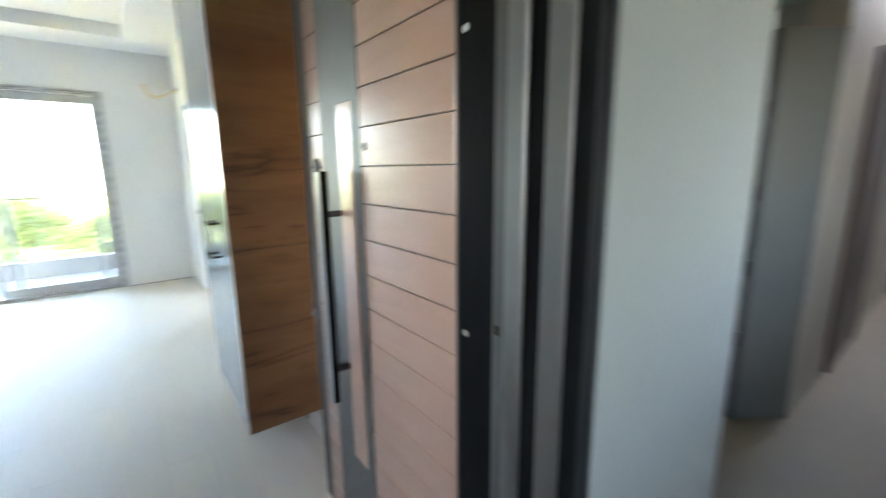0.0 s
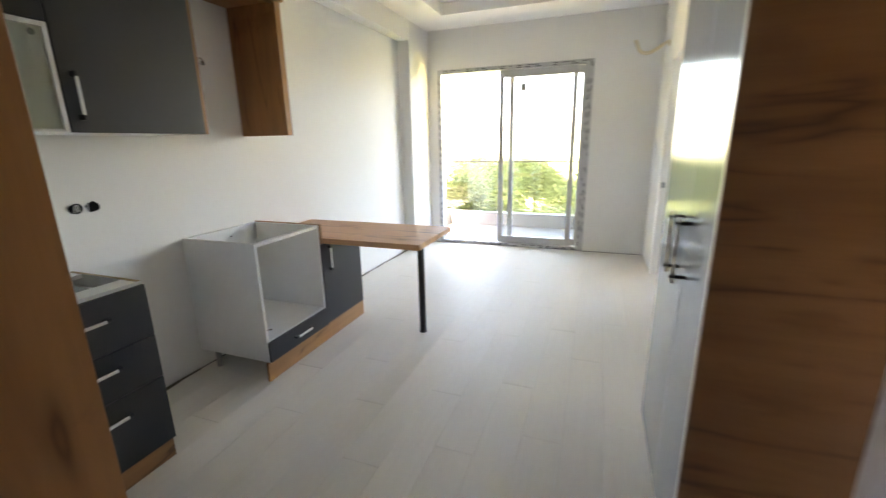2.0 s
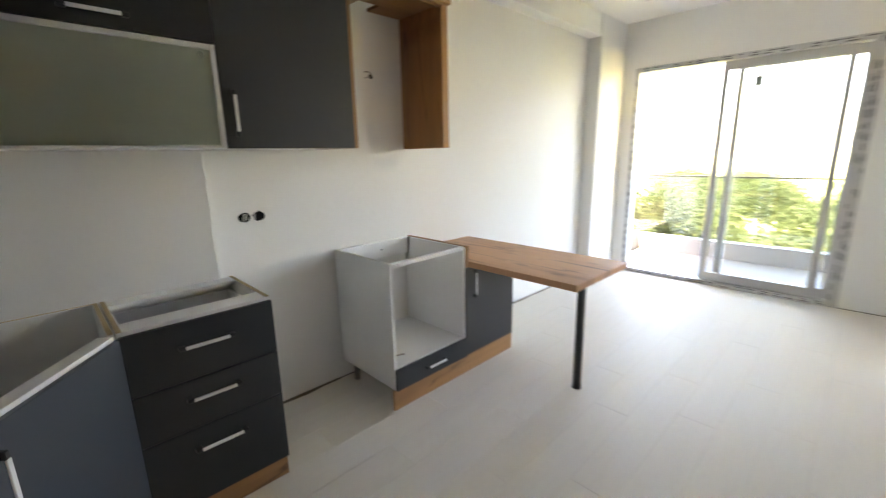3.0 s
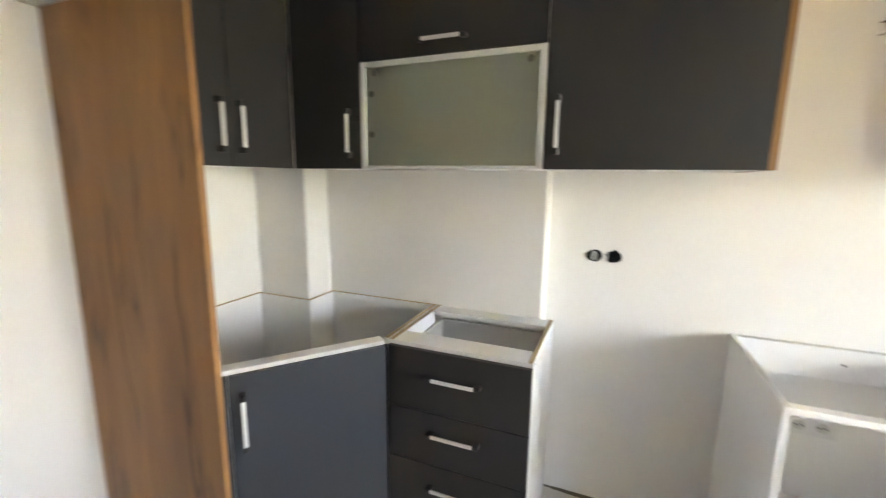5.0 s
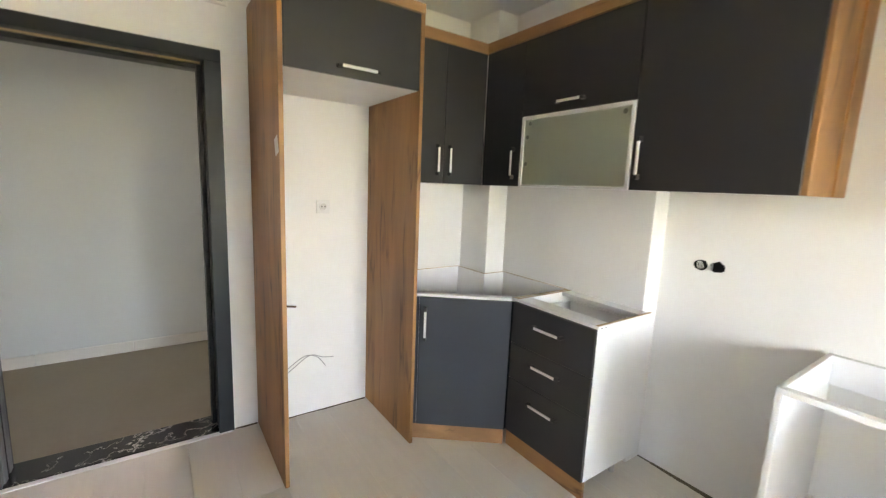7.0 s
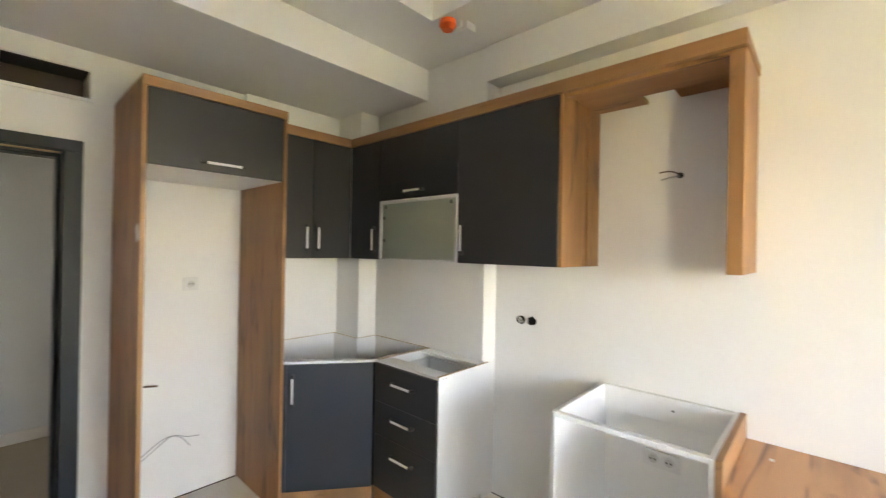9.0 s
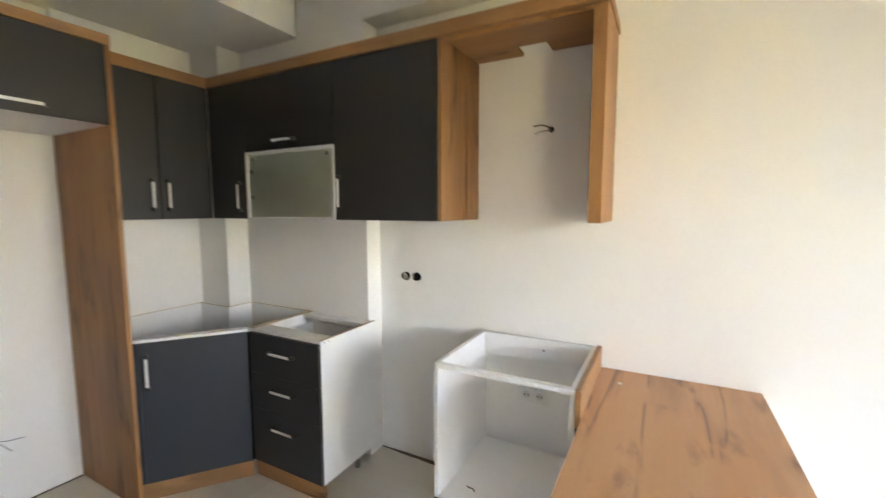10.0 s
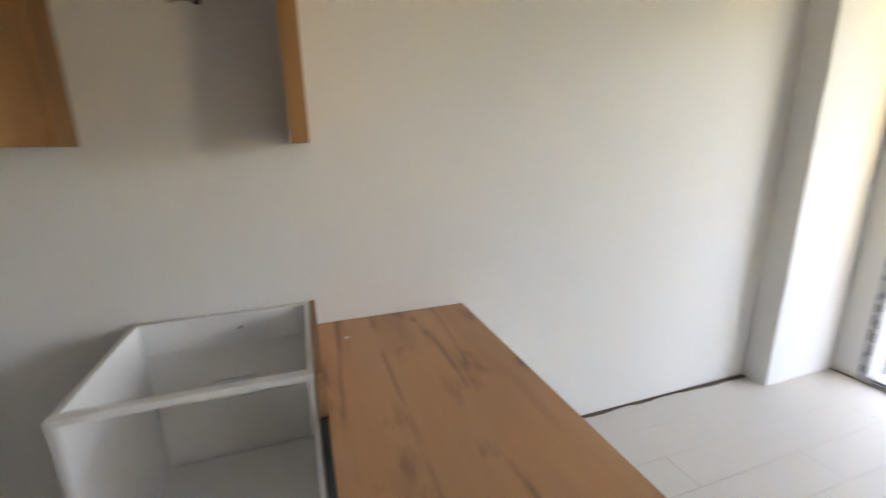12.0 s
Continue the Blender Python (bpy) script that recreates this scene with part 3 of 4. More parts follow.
while xx < WX1 - 0.12:
    for za in (0.010, 0.029, WZ - 0.022, WZ - 0.042):
        if random.random() < 0.8:
            q = xx + random.uniform(0, 0.03)
            cbox(film, (q, FY0 - 0.0015, za), (q + random.uniform(0.03, 0.09), FY0 - 0.0002, za + 0.009), 0)
    xx += 0.11
part("film_print", film, M_FILM, fr, "dark print bars on the protective film")

# ---------------------------------------------------------------- outside
BY = L + TH
structure("balcony_floor", box((-1.2, BY, -0.25), (4.2, 7.60, -0.03), 0.002), M_CONC, "pale concrete balcony floor")
structure("balcony_parapet", boxes(((-1.2, 7.45, -0.03), (4.2, 7.60, 0.20)), ((-1.2, BY, -0.03), (-0.09, 7.45, 0.20)), ((3.6, BY, -0.03), (4.2, 7.45, 0.20)), b=0.004), M_CONC, "low pale balcony parapet")
# Unseen slab, added to hold back overhead sky light near the balcony door.
structure("balcony_slab_above", box((-1.2, BY, 2.78), (4.2, 7.65, 2.98), 0.003), M_CONC, "unseen slab added over the balcony to cut the overhead sky light")
rail = thing("balcony_railing", (1.5, 7.52, 0.20), "glass balcony railing with a thin metal top rail", "railing")
for a in (-1.15, 0.18, 1.51, 2.84):
    p = part("glass_panel", box((a, 7.515, 0.201), (a + 1.31, 7.525, 1.07), 0), M_GREENGLASS, rail)
    p.visible_shadow = False
part("top_rail", box((-1.2, 7.505, 1.07), (4.2, 7.535, 1.092), 0.004), M_BLACK, rail)
GZ = -3.2
structure("ground", box((-400, BY + 1.55, GZ - 0.3), (400, 900, GZ), 0), M_GRASS, "dry grassy ground sloping away below the balcony")


def tree(at, height, spread, seed):
    rnd = random.Random(seed)
    x, y, z0 = at
    t = thing("tree", at, "sunlit broad-leaved tree below the balcony", "tree", "trees outside")
    bm = bmesh.new()
    top = Vector((x, y, z0 + height * 0.55))
    rod(bm, (x, y, z0), top, 0.11 * height / 5, 9, 0.05)
    tips = []
    for i in range(7):
        a = rnd.uniform(0, 6.28)
        s = Vector((x, y, z0 + height * rnd.uniform(0.25, 0.55)))
        e = s + Vector((math.cos(a) * spread * rnd.uniform(0.3, 0.7), math.sin(a) * spread * rnd.uniform(0.3, 0.7), height * rnd.uniform(0.12, 0.38)))
        rod(bm, s, e, 0.045, 6, 0.015)
        tips.append(e)
    part("trunk", bm, M_BARK, t)
    verts, faces = [], []
    lobes = [(tip, rnd.uniform(0.35, 0.6) * spread) for tip in tips] + [(Vector((x, y, z0 + height * rnd.uniform(0.6, 0.9))) + Vector((rnd.uniform(-.4, .4), rnd.uniform(-.4, .4), 0)) * spread, rnd.uniform(0.35, 0.5) * spread) for _ in range(6)]
    for c, r in lobes:
        for _ in range(900):
            d = Vector((rnd.gauss(0, 1), rnd.gauss(0, 1), rnd.gauss(0, 1))).normalized()
            p = c + d * r * rnd.uniform(0.55, 1.05) * Vector((1, 1, 0.8)).length / 1.62
            u = Vector((rnd.gauss(0, 1), rnd.gauss(0, 1), rnd.gauss(0, 1))).normalized()
            w = u.orthogonal().normalized()
            q = rnd.uniform(0.035, 0.075)
            i = len(verts)
            verts += [p - u * q, p + w * q * 0.55, p + u * q, p - w * q * 0.55]
            faces.append((i, i + 1, i + 2, i + 3))
    me = bpy.data.meshes.new("crown")
    me.from_pydata([v - Vector(at) for v in verts], [], faces)
    me.materials.append(M_LEAFGREEN)
    ob = new("crown", me)
    ob.parent = t
    WORLD[ob] = WORLD[t]
    return t


random.seed(11)
k = 0
for row, (yy, n, x0, x1) in enumerate(((13, 8, -9, 11), (18, 9, -14, 16), (26, 10, -20, 24), (38, 12, -34, 38))):
    for i in range(n):
        k += 1
        xx = x0 + (x1 - x0) * (i + random.uniform(-0.3, 0.3)) / (n - 1)
        hgt = random.uniform(0.86, 1.06) * (3.4, 3.3, 3.1, 2.8)[row]
        tree((xx, yy + random.uniform(-1.5, 1.5), GZ), hgt, random.uniform(1.6, 2.3) * (1 + 0.12 * row), k)
hill = bmesh.new()
hv = []
for j in range(6):
    for i in range(41):
        xx = -300 + 15 * i
        zz = GZ + (0 if j == 0 else (5 + 9 * noise.noise(Vector((xx * 0.012, j * 0.7, 3)))) * min(1, j / 3))
        hv.append(hill.verts.new((xx, 130 + j * 45, zz)))
for j in range(5):
    for i in range(40):
        a = j * 41 + i
        hill.faces.new((hv[a], hv[a + 1], hv[a + 42], hv[a + 41]))
structure("backdrop", hill, M_FAR, "far low green hills")

# ---------------------------------------------------------------- corridor outside the entrance
CY = -1.63
structure("corridor_floor", box((-3.0, CY - 0.2, -0.2), (9.0, -TH, 0.0), 0), M_TILE, "beige corridor floor tiles")
# Both window openings are added, out of view, to let daylight into the corridor.
structure("corridor_wall_far", boxes(((-3.0, CY - 0.2, 0), (0.4, CY, 2.75)), ((1.45, CY - 0.2, 0), (3.7, CY, 2.75)), ((4.1, CY - 0.2, 0), (9.0, CY, 2.75)), ((0.4, CY - 0.2, 0), (1.45, CY, 1.1)), ((0.4, CY - 0.2, 2.25), (1.45, CY, 2.75)), ((3.7, CY - 0.2, 0), (4.1, CY, 1.3)), ((3.7, CY - 0.2, 2.15), (4.1, CY, 2.75)), b=0), M_CORRDARK, "grey-green corridor wall with two added unseen openings for daylight")
# Unseen slab, added so that no direct sun reaches the corridor openings.
structure("corridor_window_canopy", box((-0.3, CY - 1.35, 2.3), (4.8, CY - 0.2, 2.42), 0.003), M_CONC, "unseen slab added to keep the sun out of the corridor openings")
structure("corridor_wall_near", boxes(((W + TH, -TH, 0), (3.575, 0.0, 2.75)), ((-3.0, -TH, 0), (-TH, 0.0, 2.75)), ((3.575, -TH, 2.25), (5.2, 0, 2.75)), b=0), M_CORR, "grey-green painted corridor wall")
structure("corridor_wall_skin", boxes(((DX1 + 0.0125, -TH - 0.005, 0), (3.575, -TH - 0.0005, 2.75)), ((-TH, -TH - 0.005, 0), (DX0 - 0.076, -TH - 0.0005, 2.75)), ((DX0 - 0.076, -TH - 0.005, DZ + 0.101), (DX1 + 0.0125, -TH - 0.0005, 2.75)), b=0), M_CORR, "grey-green paint on the corridor face of the entrance wall")
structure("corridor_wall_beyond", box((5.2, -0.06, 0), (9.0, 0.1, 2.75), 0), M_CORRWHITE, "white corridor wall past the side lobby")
structure("lobby_wall", boxes(((3.575, 1.0, 0), (5.3, 1.1, 2.75)), ((5.2, 0.1, 0), (5.3, 1.0, 2.75)), ((3.475, 0.0, 0), (3.575, 1.0, 2.75)), ((3.575, 0.0, 2.25), (5.2, 1.0, 2.75)), b=0), M_CORR, "grey-green side lobby wall")
structure("corridor_floor_edge", box((5.2, -TH, -0.2), (9.0, -0.055, 0.0), 0), M_TILE, "beige corridor floor tiles along the white wall")
structure("lobby_floor", box((3.575, -TH, -0.2), (5.2, 1.0, 0.0), 0), M_TILE, "beige lobby floor tiles")
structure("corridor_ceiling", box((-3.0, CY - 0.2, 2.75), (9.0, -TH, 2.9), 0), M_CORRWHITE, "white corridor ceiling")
skirt = tagged(thing("corridor_skirting", (3.0, CY, 0), "cream stone skirting tiles along the corridor wall", "skirting"), kind="structure")
xx = -2.98
while xx < 8.9:
    part("skirting_tile", box((xx, CY + 0.001, 0.0), (xx + 0.597, CY + 0.013 + 0.001 * (int(xx * 7) % 2), 0.088), 0.002), M_SKIRT, skirt)
    xx += 0.6
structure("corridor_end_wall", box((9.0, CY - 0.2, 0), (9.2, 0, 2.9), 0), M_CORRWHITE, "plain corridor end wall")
# Sills that go with the two added daylight openings.
structure("corridor_window_sill", boxes(((0.35, CY - 0.22, 1.1), (1.5, CY + 0.03, 1.125)), ((3.65, CY - 0.22, 1.3), (4.15, CY + 0.03, 1.325)), b=0.003), M_SKIRT, "pale stone sills of the added unseen corridor openings")
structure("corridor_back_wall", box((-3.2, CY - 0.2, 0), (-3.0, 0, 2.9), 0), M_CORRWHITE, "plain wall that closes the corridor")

# ---------------------------------------------------------------- wardrobe
wx0, wy0, wy1, wz0, wz1 = 2.664, 1.42, 2.25, 0.185, 2.36
wys = 1.785
ward = thing("wardrobe", (2.85, 1.97, 0), "tall wardrobe with glossy pale grey doors and dark oak side panel", "wardrobe")
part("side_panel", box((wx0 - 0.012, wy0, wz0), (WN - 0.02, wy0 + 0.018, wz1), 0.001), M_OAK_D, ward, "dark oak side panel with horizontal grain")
part("edge_band", box((wx0 - 0.0135, wy0 + 0.0005, wz0), (wx0 - 0.012, wy0 + 0.0175, wz1), 0), M_SOCKET, ward, "pale edge band of the oak panel")
part("side_panel", box((wx0, wy1 - 0.018, wz0), (WN - 0.02, wy1, wz1), 0.001), M_MELA, ward, "white far side panel")
part("body", boxes(((wx0 + 0.02, wy0 + 0.018, wz0), (WN - 0.02, wy1 - 0.018, wz0 + 0.018)), ((wx0 + 0.02, wy0 + 0.018, wz1 - 0.018), (WN - 0.02, wy1 - 0.018, wz1)), ((WN - 0.03, wy0 + 0.018, wz0 + 0.018), (WN - 0.02, wy1 - 0.018, wz1 - 0.018)), b=0.001), M_MELA, ward)
for a, b_, hy in ((wy0 + 0.021, wys - 0.002, wys - 0.062), (wys + 0.002, wy1, wys + 0.062)):
    d = part("door", box((wx0 - 0.002, a, wz0), (wx0 + 0.016, b_, wz1 - 0.003), 0.0015), M_WARD, ward, "glossy pale grey door")
    h = part("handle", rod(bmesh.new(), (wx0 - 0.036, hy, 0.992), (wx0 - 0.036, hy, 1.197), 0.006, 10), M_CHROME, d, "round chrome bar handle with black posts", True)
    for zz in (1.012, 1.179):
        part("handle_post", rod(bmesh.new(), (wx0 - 0.002, hy, zz), (wx0 - 0.046, hy, zz), 0.006, 10), M_BLACK, h, "", True)
part("plinth", box((2.80, 1.72, 0.0), (WN - 0.02, 2.22, wz0), 0.001), M_MELA, ward, "white set-back plinth")

# ---------------------------------------------------------------- fridge bay
FD, FX0, FX1, FT = 0.661, 1.050, 1.755, 2.356
bay = thing("fridge_bay", (1.4, 0.33, 0), "tall oak fridge surround with an anthracite flap cupboard on top", "cabinet")
part("side_panel", box((FX0, 0.004, 0), (FX0 + 0.02, FD, FT - 0.046), 0.001), M_OAK_Z, bay)
part("side_panel", box((FX1 - 0.02, 0.004, 0), (FX1, FD, FT - 0.046), 0.001), M_OAK_Z, bay)
part("cornice", boxes(((FX0, FD - 0.02, FT - 0.046), (FX1, FD + 0.004, FT)), ((FX0, 0.004, FT - 0.046), (FX0 + 0.02, FD - 0.02, FT)), ((FX1 - 0.02, 0.004, FT - 0.046), (FX1, FD - 0.02, FT)), b=0.001), M_OAK_X, bay, "oak cornice strip")
part("top_box", boxes(((FX0 + 0.02, 0.02, 1.945), (FX1 - 0.021, FD - 0.022, 1.963)), ((FX0 + 0.02, 0.02, 2.27), (FX1 - 0.02, FD - 0.022, 2.288)), b=0.001), M_MELA, bay, "white melamine cupboard box")
flap = part("flap_door", box((FX0 + 0.023, FD - 0.020, 1.945), (FX1 - 0.023, FD - 0.002, 2.307), 0.0015), M_ANTH, bay, "matt anthracite flap door")
bar_handle(flap, (1.40, FD - 0.002, 1.985), (1, 0, 0), (0, 1, 0), 0.17)
part("paper_label", box((0.0005, -0.028, -0.038), (0.0015, 0.028, 0.038), 0, pose(FX1, 0.615, 1.618, 18, 0, 0)), M_PAPER, bay, "torn paper label")

# ---------------------------------------------------------------- wall cupboards
UX, UZ0, UZ1, UC = 0.42, 1.49, 2.304, 2.368
UY = 0.40
upl = thing("wall_cupboard", (0.73, 0.2, UZ0), "anthracite two-door wall cupboard beside the fridge bay", "cabinet", "wall cupboards")
part("body", box((UX, 0.047, UZ0), (FX0 - 0.001, UY - 0.02, UZ1), 0.001), M_MELA, upl)
for a, b_, hx in ((0.732, FX0 - 0.003, 0.782), (UX + 0.002, 0.728, 0.695)):
    d = part("door", box((a, UY - 0.018, UZ0), (b_, UY, UZ1), 0.0015), M_ANTH, upl, "matt anthracite door")
    bar_handle(d, (hx, UY, 1.63), (0, 0, 1), (0, 1, 0), 0.145)
part("cornice", box((UX - 0.02, UY - 0.03, UZ1 + 0.002), (FX0 - 0.001, UY + 0.004, UC), 0.001), M_OAK_X, upl, "oak cornice strip")

upk = thing("wall_cupboard", (0.2, 1.2, UZ0), "anthracite wall cupboard with a frosted glass lift-up door", "cabinet", "wall cupboards")
part("body", boxes(((PX + 0.003, UY + 0.0, UZ0), (UX - 0.02, 0.741, UZ1)), ((PX + 0.003, 0.741, 1.888), (UX - 0.02, 1.444, UZ1)), ((PX + 0.003, 0.741, UZ0), (UX - 0.022, 1.444, UZ0 + 0.018)), ((PX + 0.003, 0.741, UZ0 + 0.018), (PX + 0.013, 1.444, 1.888)), b=0.001), M_MELA, upk)
part("shelf", box((PX + 0.02, 0.75, 1.675), (UX - 0.0128, 1.420, 1.699), 0.001), M_MELA, upk)
d = part("door", box((UX - 0.018, UY + 0.004, UZ0), (UX, 0.735, UZ1), 0.0015), M_ANTH, upk, "narrow matt anthracite door")
bar_handle(d, (UX, 0.69, 1.625), (0, 0, 1), (1, 0, 0), 0.145)
d = part("flap_door", box((UX - 0.018, 0.739, 1.890), (UX, 1.442, UZ1), 0.0015), M_ANTH, upk, "matt anthracite flap door")
bar_handle(d, (UX, 1.08, 1.935), (0, 1, 0), (1, 0, 0), 0.145)
gy0, gy1, gz0, gz1, e = 0.739, 1.442, UZ0, 1.886, 0.02
g = part("glass_door", box((UX - 0.012, gy0 + e, gz0 + 0.012), (UX - 0.006, gy1 - e, gz1 - e), 0), M_FROST, upk, "frosted green glass lift-up door in an aluminium frame")
for lo, hi in (((UX - 0.018, gy0, gz0), (UX, gy0 + e, gz1)), ((UX - 0.018, gy1 - e, gz0), (UX, gy1, gz1)), ((UX - 0.018, gy0 + e, gz1 - e), (UX, gy1 - e, gz1)), ((UX - 0.018, gy0 + e, gz0), (UX, gy1 - e, gz0 + 0.012))):
    part("frame_bar", box(lo, hi, 0.002), M_ALUW, g, "pale aluminium frame bar")
for yy, zz in ((0.80, 1.845), (1.39, 1.845), (0.785, 1.77), (0.785, 1.62)):
    part("hinge", rod(bmesh.new(), (UX - 0.0065, yy, zz), (UX - 0.0045, yy, zz), 0.012, 14), M_HINGE, g, "frosted-over hinge disc")

upb = thing("wall_cupboard", (0.2, 1.75, UZ0), "wide anthracite wall cupboard beside the hood frame", "cabinet", "wall cupboards")
part("body", box((0.006, 1.446, UZ0), (UX - 0.02, 2.062, UZ1), 0.001), M_MELA, upb)
d = part("door", box((UX - 0.018, 1.446, UZ0), (UX, 2.062, UZ1), 0.0015), M_ANTH, upb, "matt anthracite door")
bar_handle(d, (UX, 1.487, 1.63), (0, 0, 1), (1, 0, 0), 0.145)
single("cornice", box((UX - 0.03, UY + 0.006, UZ1 + 0.006), (UX + 0.006, 2.779, UC), 0.001), M_OAK_Y, "continuous oak cornice strip over the wall cupboards", "cornice")

HT = UZ1 + 0.004   # underside of the hood surround's top board
hood = thing("hood_surround", (0.2, 2.42, UZ0), "open oak cooker hood surround with a duct cut-out", "hood surround")
part("side_panel", box((0.150, 2.064, UZ0), (UX - 0.004, 2.083, HT), 0.001), M_OAK_Z, hood)
part("inner_panel", box((0.004, 2.064, UZ0), (0.149, 2.090, HT), 0.001), M_OAK_Z, hood)
part("side_panel", box((0.004, 2.723, UZ0), (UX - 0.020, 2.773, HT), 0.001), M_OAK_Z, hood)
part("front_rail", box((UX - 0.055, 2.084, HT - 0.014), (UX - 0.031, 2.722, HT + 0.030), 0.001), M_OAK_Y, hood)
part("top_board", boxes(((0.130, 2.066, HT + 0.001), (UX - 0.057, 2.772, HT + 0.019)), ((0.004, 2.066, HT + 0.001), (0.130, 2.332, HT + 0.019)), ((0.004, 2.477, HT + 0.001), (0.130, 2.772, HT + 0.019)), b=0.001), M_OAK_Y, hood, "oak top board with a square duct cut-out")
part("cornice_return", box((0.004, 2.752, HT + 0.020), (UX - 0.031, 2.779, UC), 0.001), M_OAK_X, hood)

# ---------------------------------------------------------------- base units
TOP = 0.876
corner = thing("corner_base_unit", (0.6, 0.5, 0), "white corner base unit without a worktop, slate grey diagonal door", "cabinet", "base units")
A, B = Vector((1.035, 0.615, 0)), Vector((0.610, 0.945, 0))
dv = (A - B).normalized()
out = Vector((-dv.y, dv.x, 0))
if out.x + out.y < 0:
    out = -out
dm = Matrix((Vector((*dv, 0)), Vector((*out, 0)), Vector((0, 0, 1, 0)), (0, 0, 0, 1))).transposed()
dm.translation = B
dl = (A - B).length
t_ = 0.018
for lo, hi in (((1.02, 0.047, 0.10), (1.038, 0.60, TOP)), ((0.329, 0.047, 0.10), (1.02, 0.065, TOP)), ((0.314, 0.047, 0.10), (0.329, 0.375, TOP)), ((0.150, 0.358, 0.10), (0.314, 0.375, TOP)), ((0.135, 0.358, 0.10), (0.150, 0.948, TOP)), ((0.150, 0.930, 0.10), (0.585, 0.948, TOP))):
    part("carcass_board", box(lo, hi, 0.001), M_MELA, corner)
    part("board_edge", box((lo[0] + 0.001, lo[1] + 0.001, TOP), (hi[0] - 0.001, hi[1] - 0.001, TOP + 0.0012), 0), M_CHIP, corner)
fl = prism(bmesh.new(), [(1.02, 0.065), (1.02, 0.60), (0.60, 0.93), (0.150, 0.93), (0.150, 0.375), (0.329, 0.375), (0.329, 0.065)], 0.10, 0.118)
part("floor_board", fl, M_MELA, corner)
part("front_rail", box((0.0, -0.05, TOP - 0.016), (dl, 0.0, TOP), 0.001, dm), M_MELA, corner)
d = part("door", box((0.002, 0.0, 0.105), (dl - 0.03, 0.018, TOP - 0.014), 0.0015, dm), M_SLATE, corner, "slate grey diagonal door")
part("filler_strip", box((dl - 0.028, 0.0, 0.105), (dl, 0.016, TOP - 0.014), 0.001, dm), M_SLATE, corner)
# Added black filler paints the joint's shade and covers the door's bright end face.
part("joint_strip", prism(bmesh.new(), [(0.598, 0.950), (0.612, 0.943), (0.6232, 0.9588), (0.6072, 0.9546)], 0.105, TOP - 0.014), M_JBLACK, corner, "black filler standing in for the shade of the corner joint")
hp = dm @ Vector((dl - 0.066, 0.018, 0.712))
bar_handle(d, hp, (0, 0, 1), out, 0.15)
part("plinth", box((0.0, -0.024, 0.0), (dl, -0.006, 0.098), 0.001, dm), M_OAK_X, corner, "oak plinth board")

dr = thing("drawer_unit", (0.38, 1.21, 0), "white base unit with three anthracite drawers and no worktop", "cabinet", "base units")
y0, y1, x0, x1 = 0.953, 1.477, 0.135, 0.588
for nm, lo, hi in (("side_panel", (x0, y0, 0.10), (x1, y0 + t_, TOP)), ("side_panel", (x0, y1 - t_, 0.10), (x1, y1, TOP)), ("bottom_board", (x0, y0 + t_, 0.10), (x1, y1 - t_, 0.118)), ("back_board", (x0, y0 + t_, 0.118), (x0 + 0.008, y1 - t_, TOP - 0.02))):
    part(nm, box(lo, hi, 0.001), M_MELA, dr)
for ya in (y0, y1 - t_):
    part("board_edge", box((x0, ya + 0.001, TOP), (x1 - 0.001, ya + t_ - 0.001, TOP + 0.0012), 0), M_CHIP, dr, "raw board edge")
part("top_rail", box((x1 - 0.10, y0 + t_, TOP - t_), (x1, y1 - t_, TOP), 0.001), M_MELA, dr)
part("top_rail", box((x0 + 0.008, y0 + t_, TOP - t_), (x0 + 0.09, y1 - t_, TOP), 0.001), M_MELA, dr)
for za, zb, hz in ((0.632, TOP - 0.014, 0.770), (0.428, 0.628, 0.558), (0.105, 0.424, 0.342)):
    d = part("drawer_front", box((x1 + 0.001, y0 + 0.002, za), (x1 + 0.019, y1 - 0.001, zb), 0.0015), M_ANTH, dr, "matt anthracite drawer front")
    bar_handle(d, (x1 + 0.019, 1.215, hz), (0, 1, 0), (1, 0, 0), 0.155)
part("drawer_box", boxes(((x0 + 0.01, y0 + 0.022, 0.71), (x1 - 0.01, y1 - 0.022, 0.722)), ((x0 + 0.01, y0 + 0.022, 0.722), (x0 + 0.025, y1 - 0.022, 0.82)), ((x0 + 0.025, y0 + 0.022, 0.722), (x1 - 0.01, y0 + 0.036, 0.82)), ((x0 + 0.025, y1 - 0.036, 0.722), (x1 - 0.01, y1 - 0.022, 0.82)), b=0.001), M_MELA, dr)
part("plinth", box((x1 - 0.020, y0 - 0.01, 0.0), (x1 - 0.002, y1 - 0.003, 0.098), 0.001), M_OAK_Y, dr, "oak plinth board")
for xx in (x1 - 0.028, x1 - 0.058):
    part("screw_hole", rod(bmesh.new(), (xx, y1, TOP - 0.012), (xx, y1 + 0.0012, TOP - 0.012), 0.0032, 10), M_DARK, dr)
for xx, yy in ((0.22, 1.01), (0.26, 1.42)):
    part("foot", rod(bmesh.new(), (xx, yy, 0), (xx, yy, 0.10), 0.015, 12), M_WIRE, dr)

ov = thing("oven_unit", (0.29, 2.43, 0), "white open oven housing with an anthracite drawer below", "cabinet", "base units")
y0, y1, x0, x1 = 2.128, 2.724, 0.03, 0.572
part("side_panel", box((0.004, y0, 0.126), (x1, y0 + t_, TOP), 0.001), M_MELA, ov)
part("side_panel", box((0.004, y1 - t_, 0.126), (x1, y1, TOP), 0.001), M_MELA, ov)
part("shelf", box((0.012, y0 + t_, 0.246), (x1, y1 - t_, 0.264), 0.001), M_MELA, ov)
